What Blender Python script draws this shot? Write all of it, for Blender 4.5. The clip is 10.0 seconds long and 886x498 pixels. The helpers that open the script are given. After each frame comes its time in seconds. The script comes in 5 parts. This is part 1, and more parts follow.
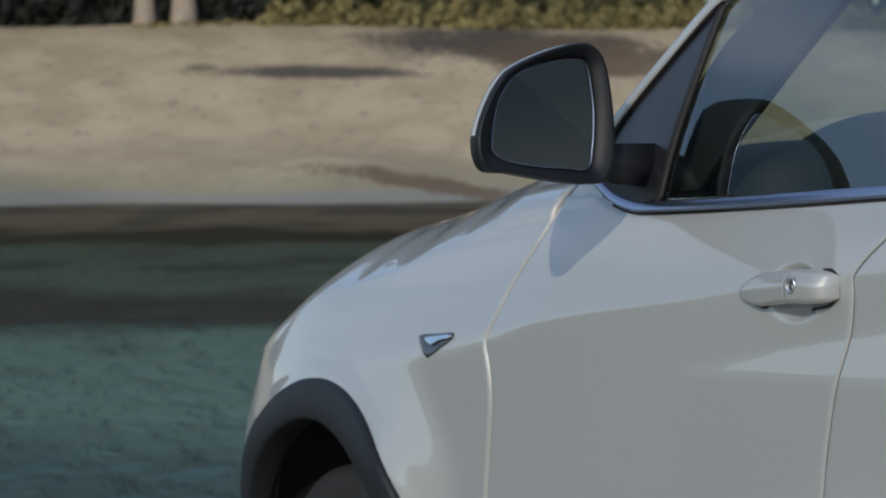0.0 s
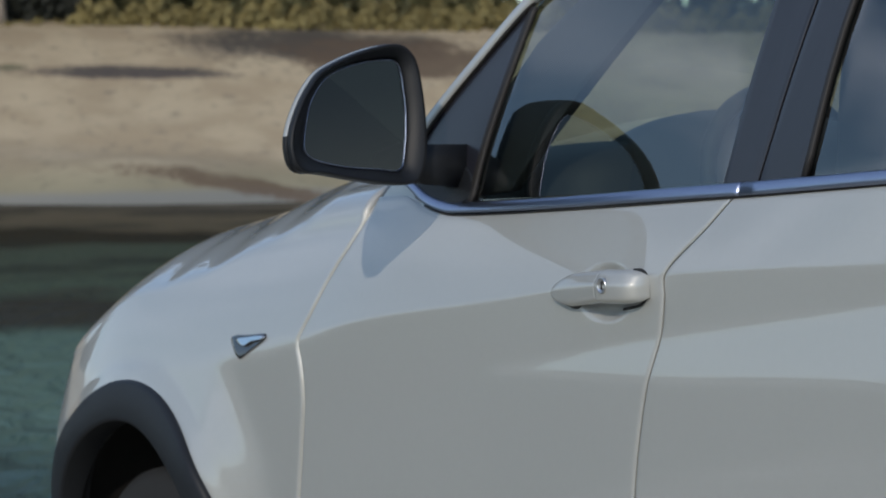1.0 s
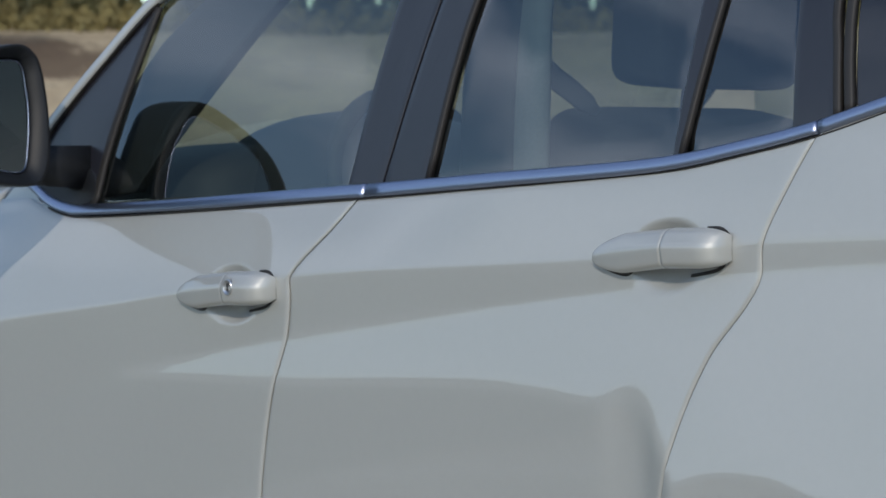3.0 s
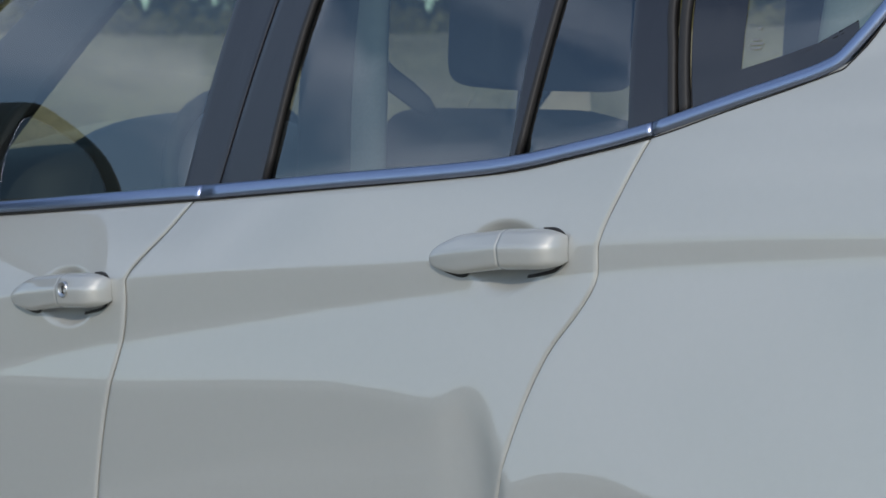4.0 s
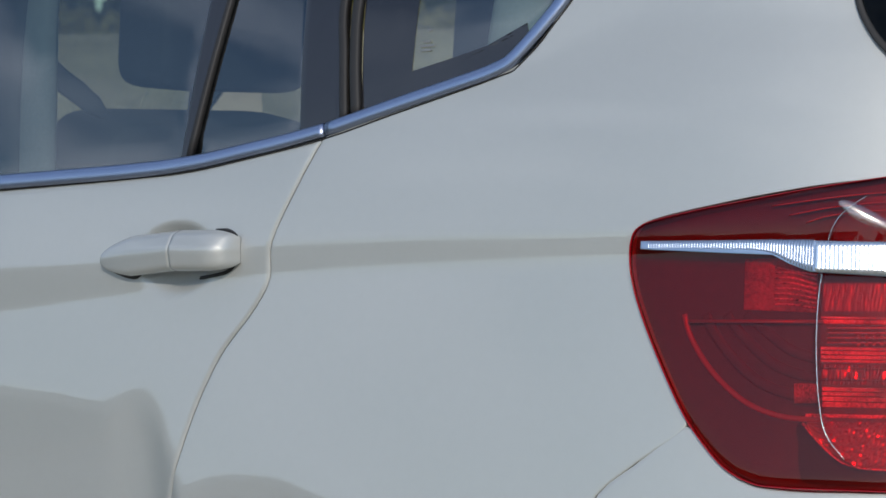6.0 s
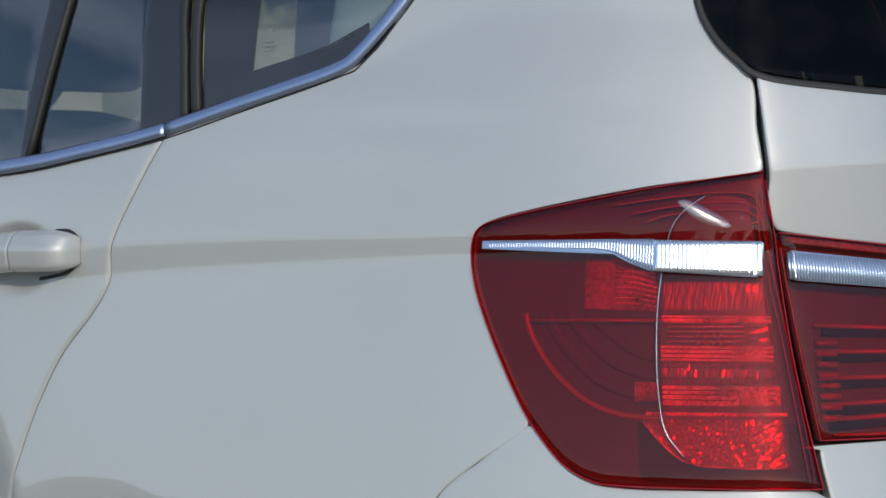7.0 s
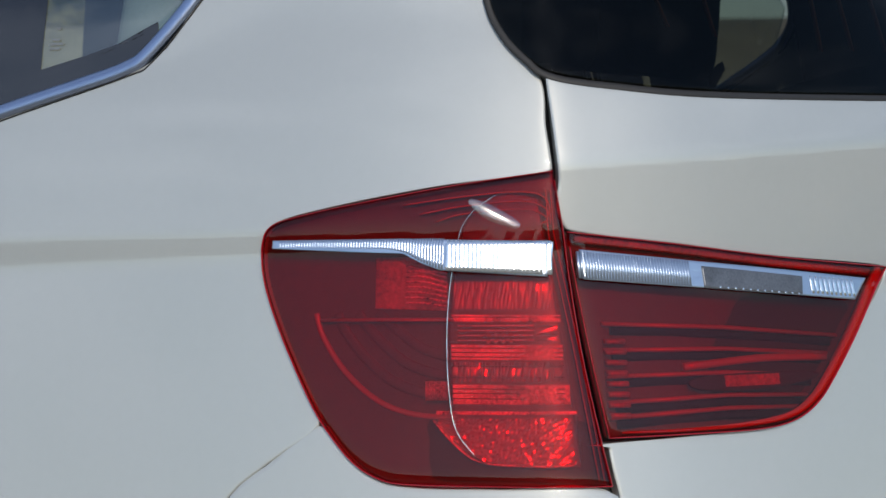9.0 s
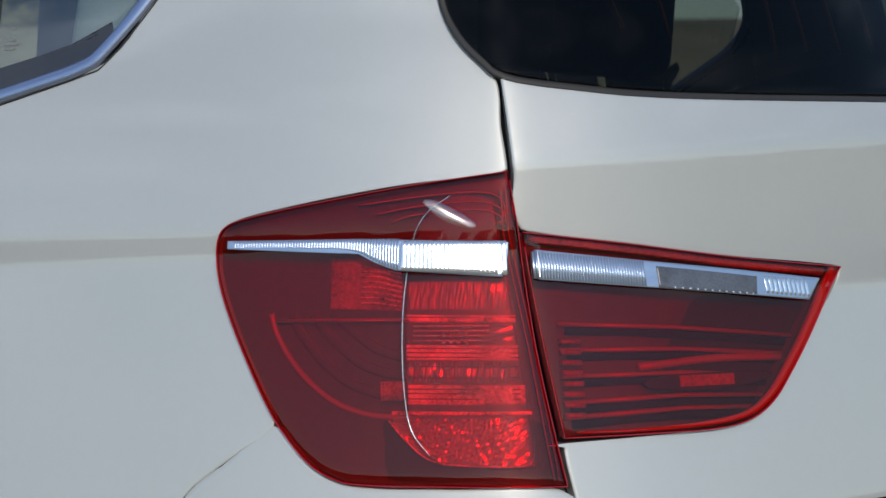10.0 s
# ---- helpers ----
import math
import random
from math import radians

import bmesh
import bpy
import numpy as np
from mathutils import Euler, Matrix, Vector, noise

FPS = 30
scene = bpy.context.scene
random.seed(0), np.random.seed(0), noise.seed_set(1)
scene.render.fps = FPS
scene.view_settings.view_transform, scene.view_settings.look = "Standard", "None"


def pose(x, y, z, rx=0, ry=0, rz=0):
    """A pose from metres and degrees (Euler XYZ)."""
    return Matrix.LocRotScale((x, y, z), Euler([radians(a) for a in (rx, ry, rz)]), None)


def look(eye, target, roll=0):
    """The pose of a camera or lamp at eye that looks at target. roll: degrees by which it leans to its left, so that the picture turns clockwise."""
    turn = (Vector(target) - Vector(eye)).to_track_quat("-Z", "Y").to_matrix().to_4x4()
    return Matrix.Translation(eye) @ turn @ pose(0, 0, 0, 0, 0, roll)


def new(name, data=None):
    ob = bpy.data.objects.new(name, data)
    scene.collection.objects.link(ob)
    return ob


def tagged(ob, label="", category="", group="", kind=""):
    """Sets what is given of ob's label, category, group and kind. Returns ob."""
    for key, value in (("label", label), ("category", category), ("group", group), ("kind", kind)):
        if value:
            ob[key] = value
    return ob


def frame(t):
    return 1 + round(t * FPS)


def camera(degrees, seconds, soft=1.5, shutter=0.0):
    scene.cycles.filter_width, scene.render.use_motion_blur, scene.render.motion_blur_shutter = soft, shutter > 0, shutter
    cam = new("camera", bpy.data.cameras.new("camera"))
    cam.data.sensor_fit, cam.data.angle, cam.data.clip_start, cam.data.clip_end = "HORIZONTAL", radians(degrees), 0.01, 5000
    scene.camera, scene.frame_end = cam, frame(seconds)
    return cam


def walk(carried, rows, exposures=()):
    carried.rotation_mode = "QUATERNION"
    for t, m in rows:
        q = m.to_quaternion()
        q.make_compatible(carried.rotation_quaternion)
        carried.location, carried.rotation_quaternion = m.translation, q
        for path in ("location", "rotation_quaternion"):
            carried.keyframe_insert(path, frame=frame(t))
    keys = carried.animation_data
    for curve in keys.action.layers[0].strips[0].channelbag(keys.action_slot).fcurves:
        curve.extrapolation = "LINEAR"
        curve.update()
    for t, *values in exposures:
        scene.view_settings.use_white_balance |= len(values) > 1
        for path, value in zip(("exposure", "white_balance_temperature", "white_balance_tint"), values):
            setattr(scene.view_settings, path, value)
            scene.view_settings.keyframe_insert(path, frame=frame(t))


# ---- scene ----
cam = camera(2 * math.degrees(math.atan(784 / 4800)), 10.0, soft=1.5)
EYE = (0.0, 0.0, 1.28)
# A tripod pan: seconds, degrees to the left of straight at the flank, pitch, roll.
PAN = [
    (0.0, 59.530, -2.003, -0.244),
    (0.5, 57.661, -2.004, -0.236),
    (1.0, 55.569, -2.002, -0.222),
    (1.5, 53.613, -2.001, -0.199),
    (2.0, 51.542, -2.010, -0.183),
    (2.5, 49.645, -2.002, -0.194),
    (3.0, 47.672, -1.998, -0.189),
    (4.5, 42.590, -1.980, -0.180),
    (5.0, 40.884, -1.984, -0.180),
    (5.5, 39.189, -1.982, -0.175),
    (6.0, 37.312, -1.981, -0.166),
    (7.5, 32.569, -2.004, -0.163),
    (8.0, 31.363, -2.012, -0.154),
    (8.5, 30.411, -2.009, -0.160),
    (9.0, 29.544, -2.010, -0.162),
    (9.5, 28.896, -2.010, -0.164),
    (10.0, 28.597, -2.007, -0.155),
]
walk(cam, [(t, pose(*EYE, 90 + p, 0, y) @ pose(0, 0, 0, 0, 0, r)) for t, y, p, r in PAN], exposures=[(0.0, -0.02, 6650, 9), (3.0, 0.12, 6550, 9), (6.0, 0.18, 6550, 9), (10.0, 0.26, 6650, 9)])
cam.data.dof.use_dof, cam.data.dof.focus_distance, cam.data.dof.aperture_fstop = True, 3.4, 13.0

# ---- sky and sun ----
SUN = Vector((0.65, -0.78, 0.48)).normalized()
world = bpy.data.worlds.new("sky")
scene.world = world
world.use_nodes = True
wn, wl = world.node_tree.nodes, world.node_tree.links
wn.clear()
w_out, w_bg, w_sky = wn.new("ShaderNodeOutputWorld"), wn.new("ShaderNodeBackground"), wn.new("ShaderNodeTexSky")
w_sky.sky_type, w_sky.sun_disc = "NISHITA", False
w_sky.air_density, w_sky.dust_density, w_sky.ozone_density = 1.0, 0.4, 2.5
w_sky.sun_elevation, w_sky.sun_rotation = math.asin(SUN.z), math.atan2(SUN.x, SUN.y)
w_co, w_map, w_noise, w_ramp, w_mix = wn.new("ShaderNodeTexCoord"), wn.new("ShaderNodeMapping"), wn.new("ShaderNodeTexNoise"), wn.new("ShaderNodeValToRGB"), wn.new("ShaderNodeMix")
w_map.inputs["Scale"].default_value = (1.3, 1.3, 4.0)
w_noise.inputs["Scale"].default_value, w_noise.inputs["Detail"].default_value = 1.9, 5
w_ramp.color_ramp.elements[0].position, w_ramp.color_ramp.elements[1].position = 0.47, 0.80
w_mix.data_type, w_mix.inputs["B"].default_value = "RGBA", (5.2, 6.1, 7.8, 1)
wl.new(w_co.outputs["Generated"], w_map.inputs["Vector"])
wl.new(w_map.outputs["Vector"], w_noise.inputs["Vector"])
wl.new(w_noise.outputs["Fac"], w_ramp.inputs["Fac"])
wl.new(w_ramp.outputs["Color"], w_mix.inputs["Factor"])
wl.new(w_sky.outputs["Color"], w_mix.inputs["A"])
wl.new(w_mix.outputs["Result"], w_bg.inputs["Color"])
wl.new(w_bg.outputs["Background"], w_out.inputs["Surface"])
w_bg.inputs["Strength"].default_value = 0.15
sun = new("sun", bpy.data.lights.new("sun", "SUN"))
sun.data.energy, sun.data.angle, sun.data.color = 1.7, radians(0.6), (1.0, 0.91, 0.80)
sun.matrix_world = look(SUN * 60, (0, 0, 0))


# ---- materials ----
def mat(name, colour, rough=0.5, metal=0.0, coat=0.0, coat_rough=0.03, grain=0.0, grain_scale=60.0, bump=0.0, bump_scale=200.0, spec=0.5, ior=1.5):
    """A Principled material; grain varies its colour at two scales, bump gives fine relief."""
    m = bpy.data.materials.new(name)
    m.use_nodes = True
    nt = m.node_tree
    b = nt.nodes["Principled BSDF"]
    for key, value in (("Base Color", (*colour, 1)), ("Roughness", rough), ("Metallic", metal), ("Coat Weight", coat), ("Coat Roughness", coat_rough), ("Specular IOR Level", spec), ("IOR", ior)):
        b.inputs[key].default_value = value
    if grain or bump:
        co = nt.nodes.new("ShaderNodeTexCoord")
    if grain:
        fine, wide, add, ramp, mix = (nt.nodes.new(k) for k in ("ShaderNodeTexNoise", "ShaderNodeTexNoise", "ShaderNodeMath", "ShaderNodeMapRange", "ShaderNodeMix"))
        fine.inputs["Scale"].default_value, fine.inputs["Detail"].default_value = grain_scale, 6
        wide.inputs["Scale"].default_value, wide.inputs["Detail"].default_value = grain_scale / 12, 4
        for t in (fine, wide):
            nt.links.new(co.outputs["Object"], t.inputs["Vector"])
        nt.links.new(fine.outputs["Fac"], add.inputs[0])
        nt.links.new(wide.outputs["Fac"], add.inputs[1])
        ramp.inputs["From Min"].default_value, ramp.inputs["From Max"].default_value = 0.7, 1.3
        ramp.inputs["To Min"].default_value, ramp.inputs["To Max"].default_value = 1 - grain, 1 + grain
        nt.links.new(add.outputs[0], ramp.inputs["Value"])
        mix.data_type, mix.blend_type = "RGBA", "MULTIPLY"
        mix.inputs["Factor"].default_value, mix.inputs["A"].default_value = 1, (*colour, 1)
        nt.links.new(ramp.outputs["Result"], mix.inputs["B"])
        nt.links.new(mix.outputs["Result"], b.inputs["Base Color"])
    if bump:
        tex, bp = nt.nodes.new("ShaderNodeTexNoise"), nt.nodes.new("ShaderNodeBump")
        tex.inputs["Scale"].default_value, tex.inputs["Detail"].default_value = bump_scale, 3
        bp.inputs["Strength"].default_value, bp.inputs["Distance"].default_value = bump, 0.002
        nt.links.new(co.outputs["Object"], tex.inputs["Vector"])
        nt.links.new(tex.outputs["Fac"], bp.inputs["Height"])
        nt.links.new(bp.outputs["Normal"], b.inputs["Normal"])
    return m


def pane(name, tint, gloss=0.05, rough=0.0):
    """Thin glass: tinted see-through with a glossy coat that grows towards grazing view."""
    m = bpy.data.materials.new(name)
    m.use_nodes = True
    nt = m.node_tree
    nt.nodes.clear()
    out, mix, lw, p5, mr, tr, gl = (nt.nodes.new(k) for k in ("ShaderNodeOutputMaterial", "ShaderNodeMixShader", "ShaderNodeLayerWeight", "ShaderNodeMath", "ShaderNodeMapRange", "ShaderNodeBsdfTransparent", "ShaderNodeBsdfGlossy"))
    lw.inputs["Blend"].default_value = 0.5
    p5.operation, p5.inputs[1].default_value = "POWER", 5.0
    mr.inputs["To Min"].default_value = gloss
    tr.inputs["Color"].default_value = (*tint, 1)
    gl.inputs["Roughness"].default_value = rough
    nt.links.new(lw.outputs["Facing"], p5.inputs[0])
    nt.links.new(p5.outputs[0], mr.inputs["Value"])
    nt.links.new(mr.outputs["Result"], mix.inputs[0])
    nt.links.new(tr.outputs[0], mix.inputs[1])
    nt.links.new(gl.outputs[0], mix.inputs[2])
    nt.links.new(mix.outputs[0], out.inputs[0])
    return m


PAINT = mat("pearl_white_paint", (0.455, 0.460, 0.438), 0.5, 0.3, 1.0, 0.015, grain=0.012, grain_scale=900)
PAINT.node_tree.nodes["Principled BSDF"].inputs["Coat IOR"].default_value = 1.75
CLADDING = mat("black_plastic_cladding", (0.011, 0.0125, 0.0155), 0.5, spec=0.35, grain=0.1, grain_scale=300, bump=0.15, bump_scale=900)
PIANO = mat("gloss_black_trim", (0.02, 0.02, 0.024), 0.12, coat=0.6, grain=0.08)
SATIN = mat("satin_black_trim", (0.018, 0.019, 0.026), 0.3, spec=0.7, grain=0.08)
RUBBER = mat("black_rubber_seal", (0.02, 0.018, 0.017), 0.6, grain=0.1)
TRIM = mat("satin_aluminium_trim", (0.37, 0.42, 0.56), 0.34, 1.0, grain=0.03, grain_scale=200)
CHROME = mat("bright_chrome", (0.8, 0.8, 0.82), 0.06, 1.0)
MIRROR = mat("mirror_glass", (0.17, 0.20, 0.19), 0.02, 1.0)
TYRE = mat("tyre_rubber", (0.018, 0.018, 0.018), 0.8, grain=0.2, grain_scale=80, bump=0.3)
ALLOY = mat("silver_alloy", (0.55, 0.56, 0.58), 0.3, 0.9, coat=0.5, grain=0.03)
CLOTH = mat("dark_grey_upholstery", (0.05, 0.055, 0.065), 0.75, grain=0.15, grain_scale=120, bump=0.3, bump_scale=500)
LINING = mat("pale_grey_lining", (0.27, 0.31, 0.32), 0.8, grain=0.08, grain_scale=200)
DASH = mat("soft_black_dashboard", (0.03, 0.033, 0.04), 0.65, grain=0.12, bump=0.2, bump_scale=700)
DARK = mat("dark_underbody", (0.012, 0.011, 0.01), 0.9, grain=0.3, grain_scale=20)
GLASS = pane("tinted_side_glass", (0.68, 0.75, 0.69), 0.215)
REAR_GLASS = pane("tinted_rear_side_glass", (0.44, 0.50, 0.48), 0.20)
DARK_GLASS = pane("dark_rear_glass", (0.13, 0.14, 0.13), 0.016)
RED = pane("red_lamp_lens", (0.96, 0.007, 0.034), 0.034, 0.01)
GLINT = pane("glint_pane", (0.97, 0.97, 0.98), 0.24, 0.24)
RED_RIM = mat("red_lens_rim", (0.34, 0.006, 0.014), 0.2, coat=0.4)
DOME = pane("bulged_clear_lens", (0.97, 0.97, 0.98), 0.006, 0.04)
CLEAR = pane("clear_lamp_lens", (0.95, 0.96, 0.97), 0.05, 0.01)
REFLECT = mat("silver_lamp_reflector", (0.80, 0.77, 0.77), 0.25, 0.45, bump=1.0, bump_scale=420, grain=0.9, grain_scale=380)
DULL = mat("dull_lamp_reflector", (0.66, 0.60, 0.60), 0.35, 0.3, bump=0.8, bump_scale=500, grain=0.7, grain_scale=300)
FLUTE = mat("silver_flutes", (0.85, 0.87, 0.9), 0.22, 0.95)
# Duller copy of the silver with the sky's blue in its colour.
SKY_FLUTE = mat("sky_tinted_flutes", (0.46, 0.52, 0.62), 0.3, 0.9)
COPPER = mat("copper_wire", (0.35, 0.13, 0.06), 0.45, 0.4)
LAMP_MID = mat("red_tinted_chamber", (0.28, 0.17, 0.17), 0.4, 0.2, grain=0.5, grain_scale=200, bump=0.6, bump_scale=240)
INLAY = mat("grey_strip_inlay", (0.13, 0.135, 0.15), 0.35, 0.5, grain=0.3, grain_scale=400)
CHAMBER = mat("dark_bulb_chamber", (0.13, 0.065, 0.065), 0.35, 0.2, grain=0.3, grain_scale=150)
# Near-black that paints recess shade and the dim part of a lens.
PAINTED_DARK = mat("black_red_painted_dark", (0.022, 0.010, 0.010), 0.5)
FACET = mat("faceted_silver_reflector", (0.36, 0.29, 0.29), 0.2, 0.6)
LAMP_IN = mat("dark_red_lamp_inside", (0.07, 0.03, 0.03), 0.45, grain=0.15, grain_scale=90)
LIGHT_BAR = mat("frosted_light_bar", (0.28, 0.18, 0.18), 0.3, 0.2, coat=0.4)
PRINT = mat("pale_glass_print", (0.16, 0.17, 0.18), 0.6)


# ---- the shape of the body ----
def smooth(a, b, x):
    k = np.clip((x - a) / (b - a), 0, 1)
    return k * k * (3 - 2 * k)


def spline(*pts):
    """A smooth curve through a few points (x rising); straight on past its ends."""
    X, Y = np.array([p[0] for p in pts], float), np.array([p[1] for p in pts], float)
    d = np.diff(Y) / np.diff(X)
    m = np.concatenate([[d[0]], (d[1:] + d[:-1]) / 2, [d[-1]]])
    m[1:-1] = np.where(d[1:] * d[:-1] <= 0, 0, m[1:-1])

    def at(x):
        x = np.asarray(x, float)
        i = np.clip(np.searchsorted(X, x) - 1, 0, len(X) - 2)
        h = X[i + 1] - X[i]
        k = np.clip((x - X[i]) / h, 0, 1)
        y = (2 * k**3 - 3 * k**2 + 1) * Y[i] + (k**3 - 2 * k**2 + k) * h * m[i] + (3 * k**2 - 2 * k**3) * Y[i + 1] + (k**3 - k**2) * h * m[i + 1]
        return y + np.where(x < X[0], (x - X[0]) * m[0], 0) + np.where(x > X[-1], (x - X[-1]) * m[-1], 0)

    return at


# The car's outline from above: s runs along the flank from the nose (s < 0) to the tail, heading is its turn inwards in degrees.
HALF = 0.94
heading = spline((-1.3, -96), (-0.95, -84), (-0.65, -52), (-0.38, -20), (-0.15, -7.5), (0.2, -2.2), (0.9, 0), (2.6, 0.5), (3.1, 3.5), (3.4, 11), (3.58, 22.5), (3.622, 26), (3.655, 44), (3.72, 49.5), (3.88, 64), (4.2, 74), (4.62, 90))
PS = np.linspace(-1.5, 4.8, 1261)
_h = np.radians(heading(PS))
PX = np.concatenate([[0], np.cumsum(np.cos((_h[1:] + _h[:-1]) / 2) * np.diff(PS))])
PY = np.concatenate([[0], np.cumsum(np.sin((_h[1:] + _h[:-1]) / 2) * np.diff(PS))])
_i = np.searchsorted(PS, 1.0)
PX, PY = PX - PX[_i] + 1.0, PY - PY[_i]

# Levels along the flank: the crease, the lower end of the steep band under it, the lower end of the scoop, the waist.
crease = spline((-0.9, 0.80), (0.2, 0.83), (0.716, 0.90), (0.9, 0.938), (1.34, 0.985), (1.8, 1.033), (2.46, 1.058), (2.756, 1.079), (3.3, 1.088), (3.59, 1.093), (4.7, 1.10))
ridge = spline((3.60, 1.160), (3.66, 1.163), (3.86, 1.171), (4.25, 1.185), (4.7, 1.19))
band = spline((0.3, 0.50), (1.2, 0.84), (1.48, 0.892), (1.8, 0.94), (2.5, 1.018), (2.75, 1.044), (3.3, 1.062), (3.56, 1.065), (3.72, 1.03), (3.9, 1.0), (4.7, 1.0))
scoop = spline((0.3, 0.85), (1.48, 0.868), (1.83, 0.871), (2.09, 0.881), (2.234, 0.8836), (2.373, 0.876), (2.478, 0.866), (2.503, 0.879), (2.528, 0.884), (2.553, 0.877), (2.572, 0.855), (2.584, 0.83), (2.602, 0.80), (2.62, 0.762), (2.66, 0.775), (2.72, 0.783), (2.785, 0.781), (2.85, 0.764), (2.96, 0.74), (3.1, 0.70), (3.2, 0.6), (3.4, 0.35), (4.7, 0.3))
waist = spline((-1, 1.12), (0.95, 1.15), (1.27, 1.145), (1.88, 1.160), (2.3, 1.174), (2.51, 1.180), (2.71, 1.204), (2.85, 1.228), (3.12, 1.288), (3.3, 1.33), (3.7, 1.33), (4.0, 1.30), (4.7, 1.28))
DISHES = ((1.652, 1.005), (2.588, 1.066))


def lean(s, z, gate=0):
    """Degrees by which the flank, or the tailgate, faces upwards."""
    c = ridge(s) if gate else crease(s)
    b, l = np.minimum(band(s), c - 0.02), scoop(s)
    fwd = (1 - smooth(0.36, 0.50, s + 0.7 * (z - 0.85))) * smooth(0.58, 0.72, z)
    low = -0.5 + 5.5 * smooth(3.2, 3.5, s)
    hollow = 8.5 * smooth(l - 0.006, l + 0.006, z) + low * (1 - smooth(l - 0.006, l + 0.006, z))
    below = hollow * (1 - smooth(b - 0.007, b + 0.007, z)) + (-1.5 + 15.5 * fwd + 1 * gate) * smooth(b - 0.007, b + 0.007, z)
    above = 10 + 6 * gate + 22 * smooth(c, c + 0.4, z) + 9 * (1 - smooth(1.9, 2.3, s))
    up = smooth(c - 0.006 - 0.006 * gate, c + 0.006 + 0.008 * gate, z)
    v = below * (1 - up) + above * up 
    w, fore = waist(s), 1 - smooth(2.4, 3.0, s)
    house = 14 - 2 * fore + (14 - 7 * fore) * smooth(w, w + 0.3 + 0.1 * fore, z) + 8 * smooth(3.3, 4.2, s) + 16 * smooth(1.5, 1.64, z)
    k = smooth(w - 0.02, w + 0.03, z)
    return v * (1 - k) + house * k


SZ = np.linspace(0.15, 1.66, 756)


def depth(gate):
    """How far the surface lies inside the outline, over s and height."""
    t = np.tan(np.radians(lean(PS[:, None], SZ[None, :], gate)))
    d = np.concatenate([np.zeros((len(PS), 1)), np.cumsum((t[:, 1:] + t[:, :-1]) / 2 * np.diff(SZ), axis=1)], axis=1)
    d = d - np.array([np.interp(zz, SZ, row) for zz, row in zip(np.minimum(crease(PS), 1.094), d)])[:, None]
    q = np.hypot((PX[:, None] - 0.055) / 1.05, SZ[None, :] - 0.361)
    d = d - 0.007 * (1 - smooth(0.435, 0.49, q)) * smooth(0.45, 0.55, SZ)[None, :]
    for s, z in DISHES:
        q = ((PS[:, None] - s) / 0.074) ** 2 + ((SZ[None, :] - z + 0.002) / 0.050) ** 2
        d = d + 0.012 * (1 - smooth(0.2, 1.0, q))
    return d


FLANK, GATE = depth(0), depth(1)


def skin(s, z, off=0.0, D=FLANK):
    """The place on the flank at s and height z, set in by off metres: three arrays."""
    s, z = np.broadcast_arrays(np.asarray(s, float), np.asarray(z, float))
    fi = np.clip((s - PS[0]) / (PS[1] - PS[0]), 0, len(PS) - 1.001)
    fj = np.clip((z - SZ[0]) / (SZ[1] - SZ[0]), 0, len(SZ) - 1.001)
    i, j = fi.astype(int), fj.astype(int)
    a, b = fi - i, fj - j
    d = (D[i, j] * (1 - a) + D[i + 1, j] * a) * (1 - b) + (D[i, j + 1] * (1 - a) + D[i + 1, j + 1] * a) * b + off
    h = np.radians(heading(s))
    return np.interp(s, PS, PX) - np.sin(h) * d, np.interp(s, PS, PY) + np.cos(h) * d, z


def gate_skin(s, z, off=0.0):
    return skin(s, z, off, GATE)


# ---- mesh helpers ----
def mesh_of(name, verts, faces, material, smooth_faces=True):
    me = bpy.data.meshes.new(name)
    me.from_pydata([tuple(map(float, v)) for v in verts], [], faces)
    me.materials.append(material)
    bm = bmesh.new()
    bm.from_mesh(me)
    bmesh.ops.remove_doubles(bm, verts=bm.verts, dist=1e-5)
    bmesh.ops.recalc_face_normals(bm, faces=bm.faces)
    bm.to_mesh(me)
    bm.free()
    for p in me.polygons:
        p.use_smooth = smooth_faces
    return me


def flipped(verts):
    return [(x, 2 * HALF - y, z) for x, y, z in verts]


def part(name, geo, material, parent, label="", flat=False):
    ob = new(name, mesh_of(name, geo[0], geo[1], material, not flat))
    ob.parent = parent
    return tagged(ob, label)


def thing(name, label, category, m=None, group="", kind=""):
    ob = new(name)
    ob.empty_display_size = 0.2
    if m is not None:
        ob.matrix_world = m
    return tagged(ob, label, category, group, kind)


def other(geo):
    """The same piece on the other flank."""
    return flipped(geo[0]), [tuple(reversed(f)) for f in geo[1]]


def joined(*geos):
    verts, faces = [], []
    for v, f in geos:
        k = len(verts)
        verts += list(v)
        faces += [tuple(i + k for i in q) for q in f]
    return verts, faces


def grid_faces(n, m, base=0, closed=False):
    """Faces of n rows of m points; closed joins each row's end to its start."""
    out = []
    for i in range(n - 1):
        for j in range(m if closed else m - 1):
            k = (j + 1) % m
            out.append((base + i * m + j, base + i * m + k, base + (i + 1) * m + k, base + (i + 1) * m + j))
    return out


